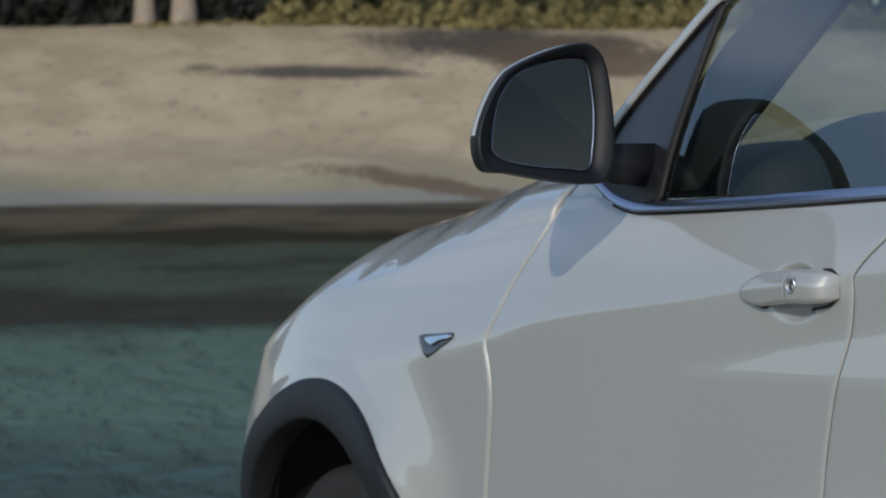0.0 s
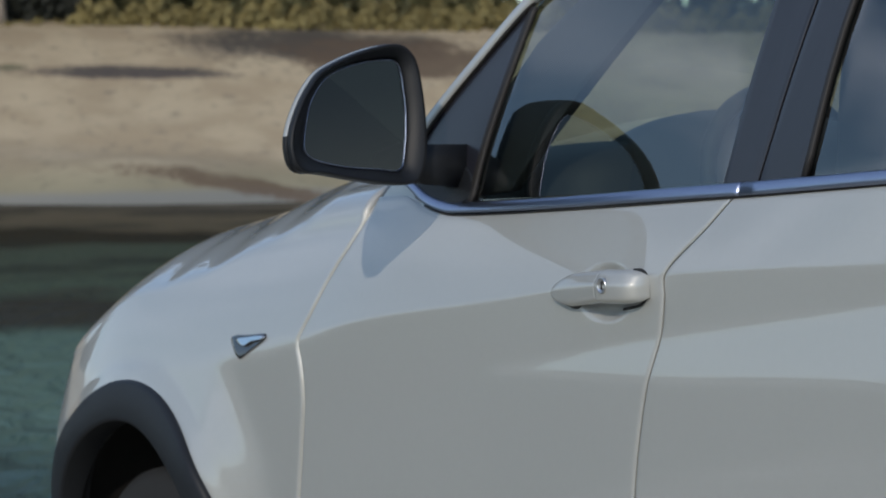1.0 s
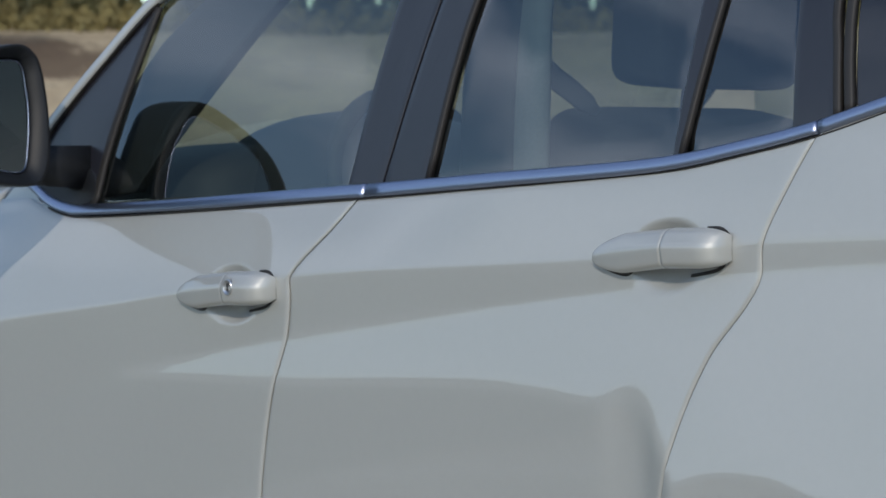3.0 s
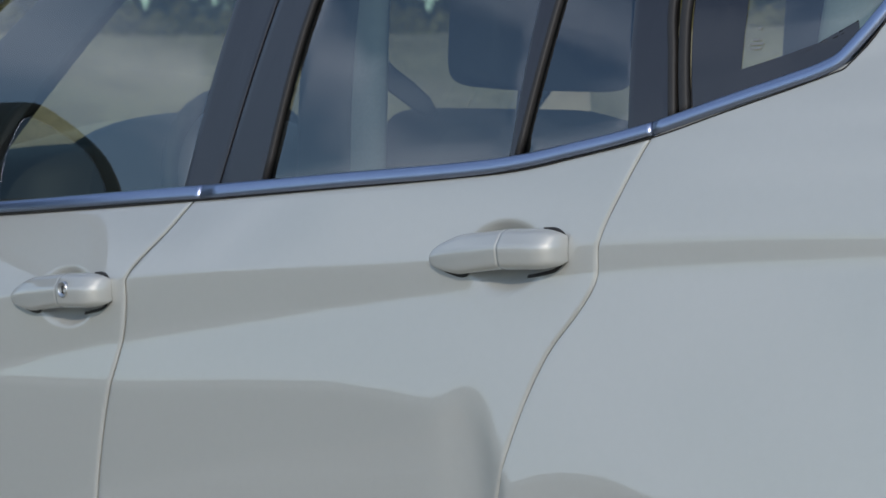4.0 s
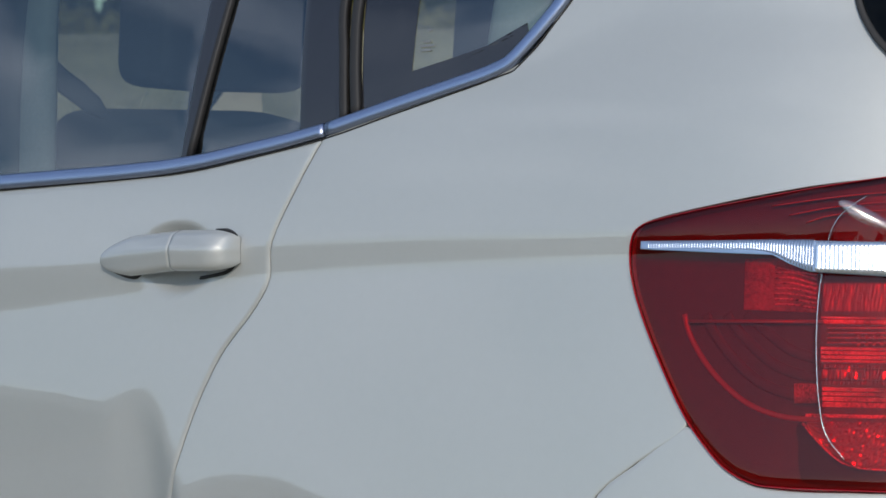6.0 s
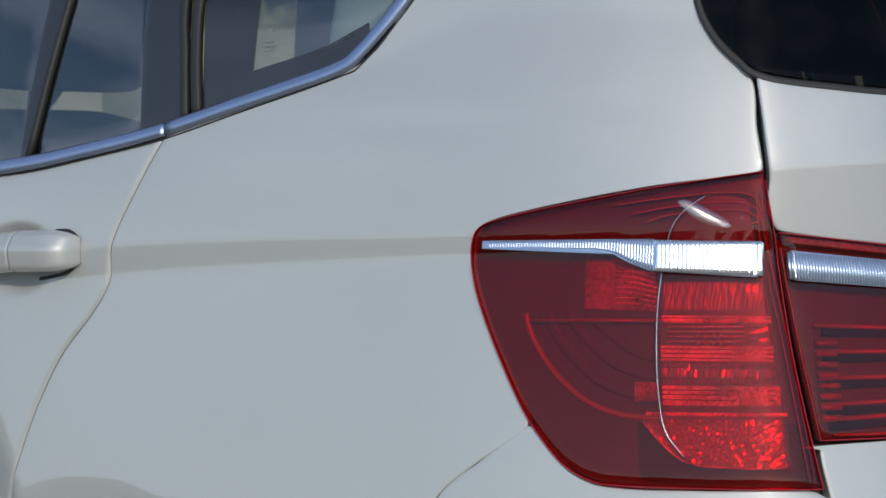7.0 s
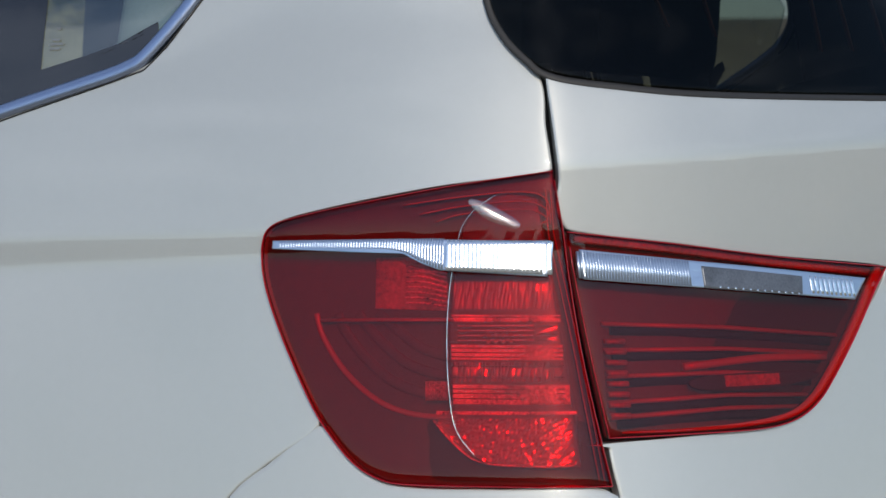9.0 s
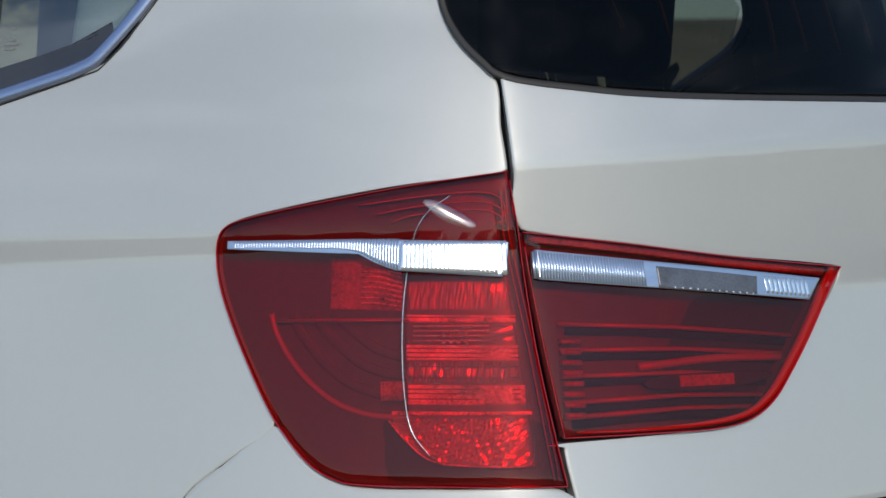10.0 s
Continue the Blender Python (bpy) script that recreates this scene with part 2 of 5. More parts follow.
def sheet(left, right, low, high, n=60, m=50, off=0.0, gap=0.003, lip=0.02, vs=None, foot=None, crisp=1.0, on=None):
    """A panel of the flank between four edges (left, right: s of z; low, high: z of s), its rim rounded and turned in."""
    on = on or skin
    us = np.concatenate([[0], [0.004 * crisp], np.linspace(0.012 * crisp, 1 - 0.012 * crisp, m), [1 - 0.004 * crisp], [1]])
    vs = np.concatenate([[0], [0.006], np.linspace(0.014, 0.986, n) if vs is None else vs, [0.994], [1]])
    U, V = np.meshgrid(us, vs)
    Z = np.full(U.shape, 0.9)
    for _ in range(30):
        S = left(Z) + gap + (right(Z) - left(Z) - 2 * gap) * U
        if foot is not None:
            Z0 = foot + (high(S) - foot) * V
            Z = 0.5 * Z + 0.5 * (Z0 + (low(S) - foot) * np.clip(1 - (Z0 - foot) / 0.5, 0, 1))
            continue
        Z = 0.5 * Z + 0.5 * (low(S) + gap + (high(S) - low(S) - 2 * gap) * V)
    D = np.full(U.shape, float(off))
    edge = np.minimum(np.minimum(np.arange(U.shape[1]), np.arange(U.shape[1])[::-1])[None, :], np.minimum(np.arange(U.shape[0]), np.arange(U.shape[0])[::-1])[:, None])
    D[edge == 0] += 0.0035 * crisp
    D[edge == 1] += 0.0006 * crisp
    P = np.stack(on(S, Z, D), -1)
    r, c = U.shape
    verts = [tuple(p) for p in P.reshape(-1, 3)]
    faces = grid_faces(r, c)
    if lip:
        ring = [(0, j) for j in range(c)] + [(i, c - 1) for i in range(1, r)] + [(r - 1, j) for j in range(c - 2, -1, -1)] + [(i, 0) for i in range(r - 2, 0, -1)]
        base = len(verts)
        for i, j in ring:
            verts.append(tuple(float(q) for q in on(S[i, j], Z[i, j], D[i, j] + 4e-5)))
        for i, j in ring:
            verts.append(tuple(float(q) for q in on(S[i, j], Z[i, j], D[i, j] + lip)))
        for k in range(len(ring)):
            k2 = (k + 1) % len(ring)
            faces.append((base + k, base + k2, base + len(ring) + k2, base + len(ring) + k))
    return verts, faces


def rounded(pts, n=12, sharp=False):
    """A closed line through a few corners: smooth, or straight from corner to corner."""
    pts = [np.array(p, float) for p in pts]
    out, k = [], len(pts)
    for i in range(k):
        a, b, c, d = pts[i - 1], pts[i], pts[(i + 1) % k], pts[(i + 2) % k]
        if np.allclose(b, c):
            continue
        for q in range(n):
            t = q / n
            out.append(b + (c - b) * t if sharp else 0.5 * (2 * b + (c - a) * t + (2 * a - 5 * b + 4 * c - d) * t * t + (3 * b - a - 3 * c + d) * t**3))
    return out


def course(pts, n=10):
    """An open smooth line through a few points."""
    pts = [np.array(p, float) for p in pts]
    pts = [2 * pts[0] - pts[1], *pts, 2 * pts[-1] - pts[-2]]
    out = []
    for i in range(1, len(pts) - 2):
        a, b, c, d = pts[i - 1 : i + 3]
        for q in range(n):
            t = q / n
            out.append(0.5 * (2 * b + (c - a) * t + (2 * a - 5 * b + 4 * c - d) * t * t + (3 * b - a - 3 * c + d) * t**3))
    return out + [pts[-2]]


def patch(line, off=0.0, lip=0.012, rings=8, rim=0.002, dome=0.0, on=None):
    """A piece of the flank within a closed line of (s, z), with a turned-in rim."""
    on = on or skin
    line = np.array(line)
    line = line[np.linalg.norm(line - np.roll(line, 1, axis=0), axis=1) > 1e-6]
    mid = line.mean(0)
    ks = [0.0] + [k / rings for k in range(1, rings)] + [0.975, 0.992, 1.0]
    verts, m = [], len(line)
    for r, k in enumerate(ks):
        q = mid + (line - mid) * k
        o = off - dome * (1 - k * k) + (rim if k == 1 else rim * 0.25 if k > 0.99 else 0)
        verts += list(zip(*[np.atleast_1d(v) for v in on(q[:, 0], q[:, 1], o)]))
    if lip:
        verts += list(zip(*on(line[:, 0], line[:, 1], off + rim + lip)))
    return verts, grid_faces(len(ks) + bool(lip), m, 0, True)


def ribbon(line, width, off=0.0, proud=0.005, seg=8, on=None, ends=True):
    """A rounded strip along an open line of (s, z) on the flank; width may be one number or a start and an end."""
    on = on or skin
    line = np.array(line)
    line = line[np.concatenate([[True], np.linalg.norm(np.diff(line, axis=0), axis=1) > 1e-6])]
    t = np.gradient(line, axis=0)
    t /= np.linalg.norm(t, axis=1)[:, None] + 1e-9
    nrm = np.stack([-t[:, 1], t[:, 0]], 1)
    w = np.linspace(width[0], width[1], len(line)) if isinstance(width, tuple) else np.full(len(line), width)
    rows = []
    for k in range(seg + 1):
        a = math.pi * k / seg
        q = line + nrm * (math.cos(a) * w / 2)[:, None]
        rows.append(np.stack(on(q[:, 0], q[:, 1], off - proud * math.sin(a) ** 0.7), 1))
    for side in (-1, 1):
        q = line + nrm * (side * w / 2)[:, None]
        rows.append(np.stack(on(q[:, 0], q[:, 1], off + 0.006), 1))
    P = np.stack(rows, 1)
    n, m = P.shape[:2]
    faces = grid_faces(n, m, 0, True)
    if ends:
        faces += [tuple(range(m)), tuple(range((n - 1) * m, n * m))]
    return [tuple(p) for p in P.reshape(-1, 3)], faces


def tube(points, radius, seg=10, squash=1.0):
    """A round bar along points in space."""
    P = [Vector(p) for p in points]
    verts, side = [], None
    for i, p in enumerate(P):
        t = (P[min(i + 1, len(P) - 1)] - P[max(i - 1, 0)]).normalized()
        if side is None:
            side = t.orthogonal().normalized()
        side = (side - t * side.dot(t)).normalized()
        up = t.cross(side)
        r = radius[i] if isinstance(radius, (list, tuple)) else radius
        for k in range(seg):
            a = 2 * math.pi * k / seg
            verts.append(tuple(p + side * math.cos(a) * r + up * math.sin(a) * r * squash))
    n = len(P)
    return verts, grid_faces(n, seg, 0, True) + [tuple(range(seg)), tuple(range((n - 1) * seg, n * seg))]


def loft(rows, caps=True):
    """A skin over closed rows of points, all of one length."""
    m = len(rows[0])
    verts = [tuple(map(float, p)) for r in rows for p in r]
    faces = grid_faces(len(rows), m, 0, True)
    if caps:
        faces += [tuple(range(m)), tuple(range((len(rows) - 1) * m, len(rows) * m))]
    return verts, faces


def pillow(cx, cy, cz, dx, dy, dz, power=4.0, tip=0.0, n=20, m=28):
    """A rounded block of the size dx, dy, dz about a middle, tipped back by tip degrees about y."""
    verts = []
    ca, sa = math.cos(radians(tip)), math.sin(radians(tip))
    sg = lambda v, p: math.copysign(abs(v) ** (2 / p), v)
    for i in range(n + 1):
        f = -math.pi / 2 + math.pi * i / n
        for j in range(m):
            a = 2 * math.pi * j / m
            x, y, z = sg(math.cos(f), power) * sg(math.cos(a), power) * dx / 2, sg(math.cos(f), power) * sg(math.sin(a), power) * dy / 2, sg(math.sin(f), power) * dz / 2
            verts.append((cx + ca * x + sa * z, cy + y, cz - sa * x + ca * z))
    return verts, grid_faces(n + 1, m, 0, True)


const = lambda v: (lambda x: np.full(np.shape(x), float(v)))


# ---- the car ----
CAR_AT = pose(-5.0, 2.62, 0.015, 0, -1.5, 0)
car = thing("suv_car", "pearl white sport utility car parked nose down on the beach", "car", CAR_AT)
MID = float(np.interp(HALF, PY[500:], PS[500:]))

# Edges of the panels.
seam_front = spline((0.3, 0.69), (0.605, 0.706), (0.70, 0.722), (0.80, 0.736), (0.86, 0.730), (0.895, 0.721), (0.9495, 0.7446), (1.016, 0.7754), (1.089, 0.817), (1.161, 0.8461))
seam_mid = spline((0.3, 1.70), (0.688, 1.722), (0.813, 1.747), (0.955, 1.790), (1.0, 1.797), (1.034, 1.800), (1.107, 1.878), (1.171, 1.936))
seam_rear = spline((0.3, 2.56), (0.60, 2.565), (0.749, 2.598), (0.933, 2.673), (1.0, 2.730), (1.03, 2.748), (1.079, 2.753), (1.157, 2.790), (1.217, 2.823))
waist_low = spline((0.609, 1.161), (0.9406, 1.167), (1.028, 1.148), (1.102, 1.135), (1.181, 1.131), (1.434, 1.135), (1.829, 1.147), (2.268, 1.163), (2.488, 1.173), (2.593, 1.179), (2.688, 1.193), (2.818, 1.215), (2.933, 1.247))
arch = lambda at, r: (lambda s: 0.36 + (r - 0.03) * (1 - np.minimum(np.abs(s - at) / (r + 0.01), 1) ** 3.2))
sill = const(0.36)

vd = lambda z0, z1: np.unique(np.concatenate([np.linspace(0.014, 0.986, 80), (np.linspace(z0, z1, 70) - 0.36) / 0.80]))
front_door = part("front_door", sheet(seam_front, seam_mid, sill, waist_low, m=90, gap=0.0017, crisp=0.75, vs=vd(0.925, 1.085)), PAINT, car)
part("front_door", other(sheet(seam_front, seam_mid, sill, waist_low, 40, 40)), PAINT, car)
rear_door = part("rear_door", sheet(seam_mid, seam_rear, lambda s: np.maximum(0.36, arch(2.84, 0.36)(s)), waist_low, m=130, gap=0.0018, crisp=0.75, vs=vd(0.99, 1.15)), PAINT, car)
part("rear_door", other(sheet(seam_mid, seam_rear, lambda s: np.maximum(0.36, arch(2.84, 0.36)(s)), waist_low, 40, 40)), PAINT, car)

# Rear quarter: its tail edge goes down the rear glass, the gap of the tailgate, round the lamp and along the bumper.
quarter_l = spline((0.36, 2.56), (0.60, 2.565), (0.749, 2.598), (0.933, 2.673), (1.0, 2.730), (1.03, 2.748), (1.079, 2.753), (1.157, 2.790), (1.190, 2.808), (1.208, 2.818), (1.215, 2.823), (1.247, 2.933), (1.283, 3.078), (1.293, 3.103), (1.368, 3.164), (1.43, 3.20), (1.50, 3.19), (1.55, 3.10), (1.60, 3.05))
quarter_r = spline((0.36, 3.23), (0.6, 3.235), (0.783, 3.254), (0.824, 3.306), (0.870, 3.3645), (0.885, 3.357), (0.949, 3.3235), (1.001, 3.300), (1.037, 3.288), (1.0635, 3.2845), (1.083, 3.289), (1.101, 3.309), (1.115, 3.369), (1.137, 3.504), (1.153, 3.637), (1.20, 3.631), (1.262, 3.622), (1.279, 3.602), (1.311, 3.572), (1.352, 3.552), (1.42, 3.545), (1.52, 3.56), (1.60, 3.60))
vq = np.unique(np.concatenate([np.linspace(0.014, 0.986, 90), (np.linspace(1.095, 1.155, 30) - 0.36) / 1.24, (np.linspace(0.84, 0.88, 14) - 0.36) / 1.24, (np.linspace(1.2, 1.3, 20) - 0.36) / 1.24]))
quarter_geo = sheet(quarter_l, quarter_r, arch(2.84, 0.36), const(1.60), m=110, gap=0.0004, vs=vq, foot=0.36, crisp=0.4)
part("rear_quarter", quarter_geo, PAINT, car)
far_quarter = sheet(lambda z: quarter_l(z) + 0.07 * smooth(1.29, 1.36, z), quarter_r, arch(2.84, 0.36), const(1.60), m=60, gap=0.0004, vs=vq, foot=0.36, crisp=0.4)
part("rear_quarter", other(far_quarter), PAINT, car)

bumper_top = spline((3.22, 0.72), (3.254, 0.783), (3.306, 0.824), (3.365, 0.868), (3.385, 0.846), (3.411, 0.819), (3.439, 0.803), (3.470, 0.797), (3.568, 0.794), (3.68, 0.788), (3.73, 0.745), (4.0, 0.735), (4.7, 0.73))
bumper_geo = sheet(spline((0.3, 3.235), (1.2, 3.235)), const(MID + 0.003), const(0.30), bumper_top, 40, 90, gap=0.0006, crisp=0.4)
part("rear_bumper", joined(bumper_geo, other(bumper_geo)), PAINT, car)

# Tailgate: cut out for its own lamps, with a ridge under the window.
gate_l = spline((0.735, 3.699), (0.772, 3.693), (0.836, 3.683), (0.841, 3.690), (0.8425, 3.80), (0.846, 3.90), (0.8515, 3.940), (0.87, 3.981), (0.901, 4.017), (0.9526, 4.068), (1.0243, 4.132), (1.029, 4.10), (1.044, 3.94), (1.066, 3.772), (1.082, 3.655), (1.087, 3.6475), (1.149, 3.642), (1.218, 3.6365), (1.262, 3.631))
glass_low = spline((3.61, 1.268), (3.634, 1.262), (3.719, 1.248), (3.879, 1.236), (4.275, 1.232), (4.7, 1.231))
vg = np.unique(np.concatenate([np.linspace(0.014, 0.986, 60), (np.linspace(0.825, 0.86, 16) - 0.738) / 0.505, (np.linspace(1.015, 1.095, 40) - 0.738) / 0.505]))
gate_geo = sheet(gate_l, const(MID + 0.003), const(0.738), glass_low, m=90, gap=0.0006, vs=vg, crisp=0.4, on=gate_skin)
tailgate = part("tailgate", joined(gate_geo, other(gate_geo)), PAINT, car)
back_l = spline((1.231, 3.635), (1.262, 3.629), (1.279, 3.606), (1.311, 3.576), (1.352, 3.556), (1.42, 3.549), (1.52, 3.563), (1.60, 3.60))
back_geo = sheet(back_l, const(MID + 0.003), glass_low, const(1.585), 40, 40, off=-0.001, gap=0.002, on=gate_skin)
part("rear_window", joined(back_geo, other(back_geo)), DARK_GLASS, tailgate, "dark privacy glass rear window")
for g in (False, True):
    seal = ribbon(course([(3.55, 1.50), (3.549, 1.42), (3.556, 1.352), (3.576, 1.311), (3.606, 1.279), (3.634, 1.261), (3.719, 1.247), (3.879, 1.235), (4.275, 1.231), (MID, 1.23)], 8), 0.009, 0.002, 0.003, on=gate_skin)
    part("window_seal", other(seal) if g else seal, RUBBER, tailgate, "black rubber seal")
for s0, z0, s1, z1 in ((3.819, 1.317, 3.751, 1.550), (3.889, 1.305, 3.873, 1.550), (4.064, 1.289, 4.111, 1.550), (4.124, 1.291, 4.148, 1.550), (4.190, 1.291, 4.213, 1.550), (4.265, 1.293, 4.299, 1.550)):
    heat = ribbon(course([(s0, z0), ((s0 + s1) / 2 + 0.003, (z0 + z1) / 2), (s1, z1)], 6), 0.0022, 0.0022, 0.0006, on=gate_skin)
    part("heating_wire", heat, COPPER, tailgate, "thin copper heating wire")
    part("heating_wire", other(heat), COPPER, tailgate, "thin copper heating wire")
# Dark joint behind the tailgate's gap.
joint = sheet(spline((0.7, 3.66), (0.83, 3.65), (1.09, 3.62), (1.30, 3.60)), spline((0.7, 3.74), (0.83, 3.73), (1.09, 3.69), (1.30, 3.66)), const(0.70), const(1.28), 20, 5, off=0.03, lip=0)
part("tailgate_joint", joint, RUBBER, car, "black rubber joint")
part("tailgate_joint", other(joint), RUBBER, car, "black rubber joint")

# Front wing: up the flank, round the shoulder to the bonnet.
wing_top = spline((-1.2, 0.80), (-0.7, 0.855), (-0.45, 0.90), (-0.27, 0.96), (-0.12, 1.022), (0.02, 1.082), (0.18, 1.126), (0.40, 1.162), (0.72, 1.198), (1.0, 1.212))


shoulder = spline((-0.45, 0.875), (-0.13, 0.962), (0.04, 0.981), (0.08, 0.989), (0.231, 1.015), (0.336, 1.047), (0.451, 1.073), (0.60, 1.10), (0.95, 1.13))


def wing(n=90, rows=46, crown=18):
    """The wing: up the flank to the shoulder, then a gentle crown towards the bonnet."""
    out, edge = [], []
    for i in range(n):
        v = i / (n - 1)
        line = []
        s = -0.42 + 1.35 * v
        for j in range(rows + 1):
            for _ in range(3):
                w = float(np.maximum(smooth(0.44, 0.66, s), smooth(-0.12, -0.32, s)))
                z1 = float(shoulder(s)) * (1 - w) + (float(wing_top(s)) - 0.085) * w
                lo = float(arch(0.055, 0.43)(s)) if s > -0.5 else 0.42
                z = lo + (z1 - lo) * j / rows
                s = -0.42 + (float(seam_front(z)) - 0.0012 + 0.42) * v
            line.append([float(q) for q in skin(s, z)])
        h = radians(float(heading(s)))
        x, y, z = line[-1]
        for j in range(1, crown + 1):
            k = j / crown
            a = math.pi / 2 * k
            d_old, z_old = 0.15 * (1 - math.cos(a)), 0.085 * math.sin(a)
            d_new = 0.36 * k**1.4
            z_new = CROWN * d_new - 1.15 * d_new**2 + 0.004 * (1 - math.exp(-d_new / 0.006))
            d, rise = d_new * (1 - w) + d_old * w, z_new * (1 - w) + z_old * w
            line.append([x - math.sin(h) * d, y + math.cos(h) * d, z + rise])
        if i in (0, n - 1):
            out.append([[p[0], p[1] + 0.018, p[2]] for p in line])
        if i == n - 1:
            out.insert(-1, line)
        else:
            out.append(line)
        edge.append(line[-1])
    return ([tuple(p) for r in out for p in r], grid_faces(len(out), len(out[0]))), edge


CROWN = 0.85
wing_geo, wing_edge = wing()
part("front_wing", wing_geo, PAINT, car)
part("front_wing", other(wing_geo), PAINT, car)
hood_v, hood_n = [], 24
for e in wing_edge:
    for j in range(hood_n + 1):
        k = j / hood_n
        hood_v.append((e[0] - 0.25 * math.sin(math.pi * k) * (1 - smooth(0.2, 0.9, e[0])), e[1] + 0.004 + (2 * HALF - 2 * e[1] - 0.008) * k, e[2] - 0.004 + 0.04 * math.sin(math.pi * k) ** 0.8))
part("bonnet", (hood_v, grid_faces(len(wing_edge), hood_n + 1)), PAINT, car)
nose_geo = sheet(const(-1.33), const(-0.415), const(0.25), spline((-1.3, 0.70), (-0.7, 0.755), (-0.42, 0.80)), 30, 40, gap=0.002)
part("front_bumper", joined(nose_geo, other(nose_geo)), PAINT, car)
brow = lambda s, z, off=0.0: skin(s, z, off + 0.9 * np.maximum(0, np.asarray(z) - 0.77))
head_line = rounded([(-1.0, 0.73), (-0.98, 0.80), (-0.70, 0.845), (-0.44, 0.885), (-0.44, 0.80), (-0.70, 0.765)], 8)
for g in (False, True):
    geo = patch(head_line, 0.0, 0.01, on=brow)
    lamp = part("headlamp", other(geo) if g else geo, CLEAR, car, "clear headlamp")
    geo = patch(head_line, 0.004, 0.0, on=brow)
    part("reflector", other(geo) if g else geo, ALLOY, lamp)
hood_front = [(x, y, z) for x, y, z in hood_v[: hood_n + 1]]
grille_v = [p for r in range(6) for p in [(x - 0.02 * math.sin(math.pi * r / 5), y, z - (z - 0.80) * r / 5) for x, y, z in hood_front]]
part("grille", (grille_v, grid_faces(6, hood_n + 1)), CLADDING, car, "black grille")

# Side glass and black pillars.
FRAMES = (
    ("front_window", GLASS, 0.008, [(1.186, 1.15), (1.200, 1.234), (1.228, 1.361), (1.261, 1.489), (1.35, 1.545), (1.675, 1.568), (1.968, 1.572), (1.93, 1.448), (1.883, 1.16)]),
    ("rear_window_pane", REAR_GLASS, 0.008, [(2.072, 1.172), (2.125, 1.435), (2.166, 1.575), (2.619, 1.577), (2.594, 1.402), (2.582, 1.188)]),
    ("rear_window_pane", REAR_GLASS, 0.008, [(2.59, 1.19), (2.622, 1.4), (2.64, 1.578), (2.755, 1.574), (2.756, 1.395), (2.780, 1.222)]),
    ("quarter_window", GLASS, 0.008, [(2.872, 1.245), (2.85, 1.39), (2.848, 1.563), (3.03, 1.552), (3.15, 1.50), (3.185, 1.43), (3.155, 1.37), (3.085, 1.297), (2.97, 1.262)]),
)
for g in (False, True):
    hand = other if g else (lambda q: q)
    aft = lambda pts: [(q[0] + 0.07 * float(smooth(1.29, 1.36, q[1]) * smooth(2.9, 3.05, q[0])), q[1]) if g else q for q in pts]
    for name, material, off, line in FRAMES:
        part(name, hand(patch(rounded(aft(line), 5, sharp=True), off, 0.004, 6)), material, car, "tinted side glass")
    part("pillar_trim", hand(patch(rounded([(1.881, 1.16), (1.963, 1.166), (2.031, 1.442), (2.079, 1.576), (1.967, 1.577), (1.928, 1.448)], 5, sharp=True), 0.003, 0.01, 4)), SATIN, car, "black pillar cover")
    part("pillar_trim", hand(patch(rounded([(1.967, 1.166), (2.075, 1.172), (2.125, 1.435), (2.168, 1.579), (2.086, 1.581), (2.036, 1.442)], 5, sharp=True), 0.003, 0.01, 4)), SATIN, car, "black pillar cover")
    part("window_bar", hand(patch(rounded([(2.576, 1.186), (2.594, 1.188), (2.626, 1.4), (2.646, 1.583), (2.613, 1.581), (2.588, 1.402)], 5, sharp=True), 0.002, 0.012, 4)), SATIN, car, "black window bar")
    part("pillar_trim", hand(patch(rounded([(2.778, 1.22), (2.846, 1.238), (2.821, 1.39), (2.822, 1.587), (2.755, 1.586), (2.754, 1.395)], 5, sharp=True), 0.003, 0.01, 4)), SATIN, car, "black pillar cover")
    for pts, w in (([(2.848, 1.236), (2.833, 1.32), (2.818, 1.4), (2.82, 1.578)], 0.012), ([(2.866, 1.242), (2.851, 1.32), (2.841, 1.4), (2.841, 1.568)], 0.014), ([(2.075, 1.172), (2.113, 1.399), (2.165, 1.575)], 0.012), ([(1.178, 1.15), (1.195, 1.25), (1.236, 1.4), (1.258, 1.487)], 0.018), ([(2.59, 1.19), (2.622, 1.399), (2.64, 1.578)], 0.01)):
        if g and pts[0][0] < 1.5:
            continue
        part("window_seal", hand(ribbon(course(pts, 6), w, 0.003, 0.004)), RUBBER, car, "black rubber seal")
    part("mirror_base_panel", hand(patch(rounded([(0.77, 1.03), (0.90, 1.11), (1.01, 1.150), (1.02, 1.255), (0.955, 1.222), (0.875, 1.178), (0.82, 1.135), (0.77, 1.105)], 5, sharp=True), 0.005, 0.0, 5, 0.0)), PAINT, car)
    part("a_pillar", hand(ribbon(course([(0.9292, 1.226), (0.9936, 1.294), (1.124, 1.4), (1.255, 1.502), (1.418, 1.578), (1.665, 1.596)], 8), 0.026, 0.0, 0.010)), PAINT, car)
    part("a_pillar_strip", hand(ribbon(course([(0.9675, 1.231), (1.012, 1.294), (1.14, 1.4), (1.27, 1.502)], 8), 0.008, 0.0, 0.006)), RUBBER, car, "black strip")
    part("roof_rail", hand(ribbon(course([(1.57, 1.605), (2.073, 1.61), (2.815, 1.615), (3.3, 1.60)], 8), 0.03, 0.0, 0.02)), TRIM, car, "satin roof rail")
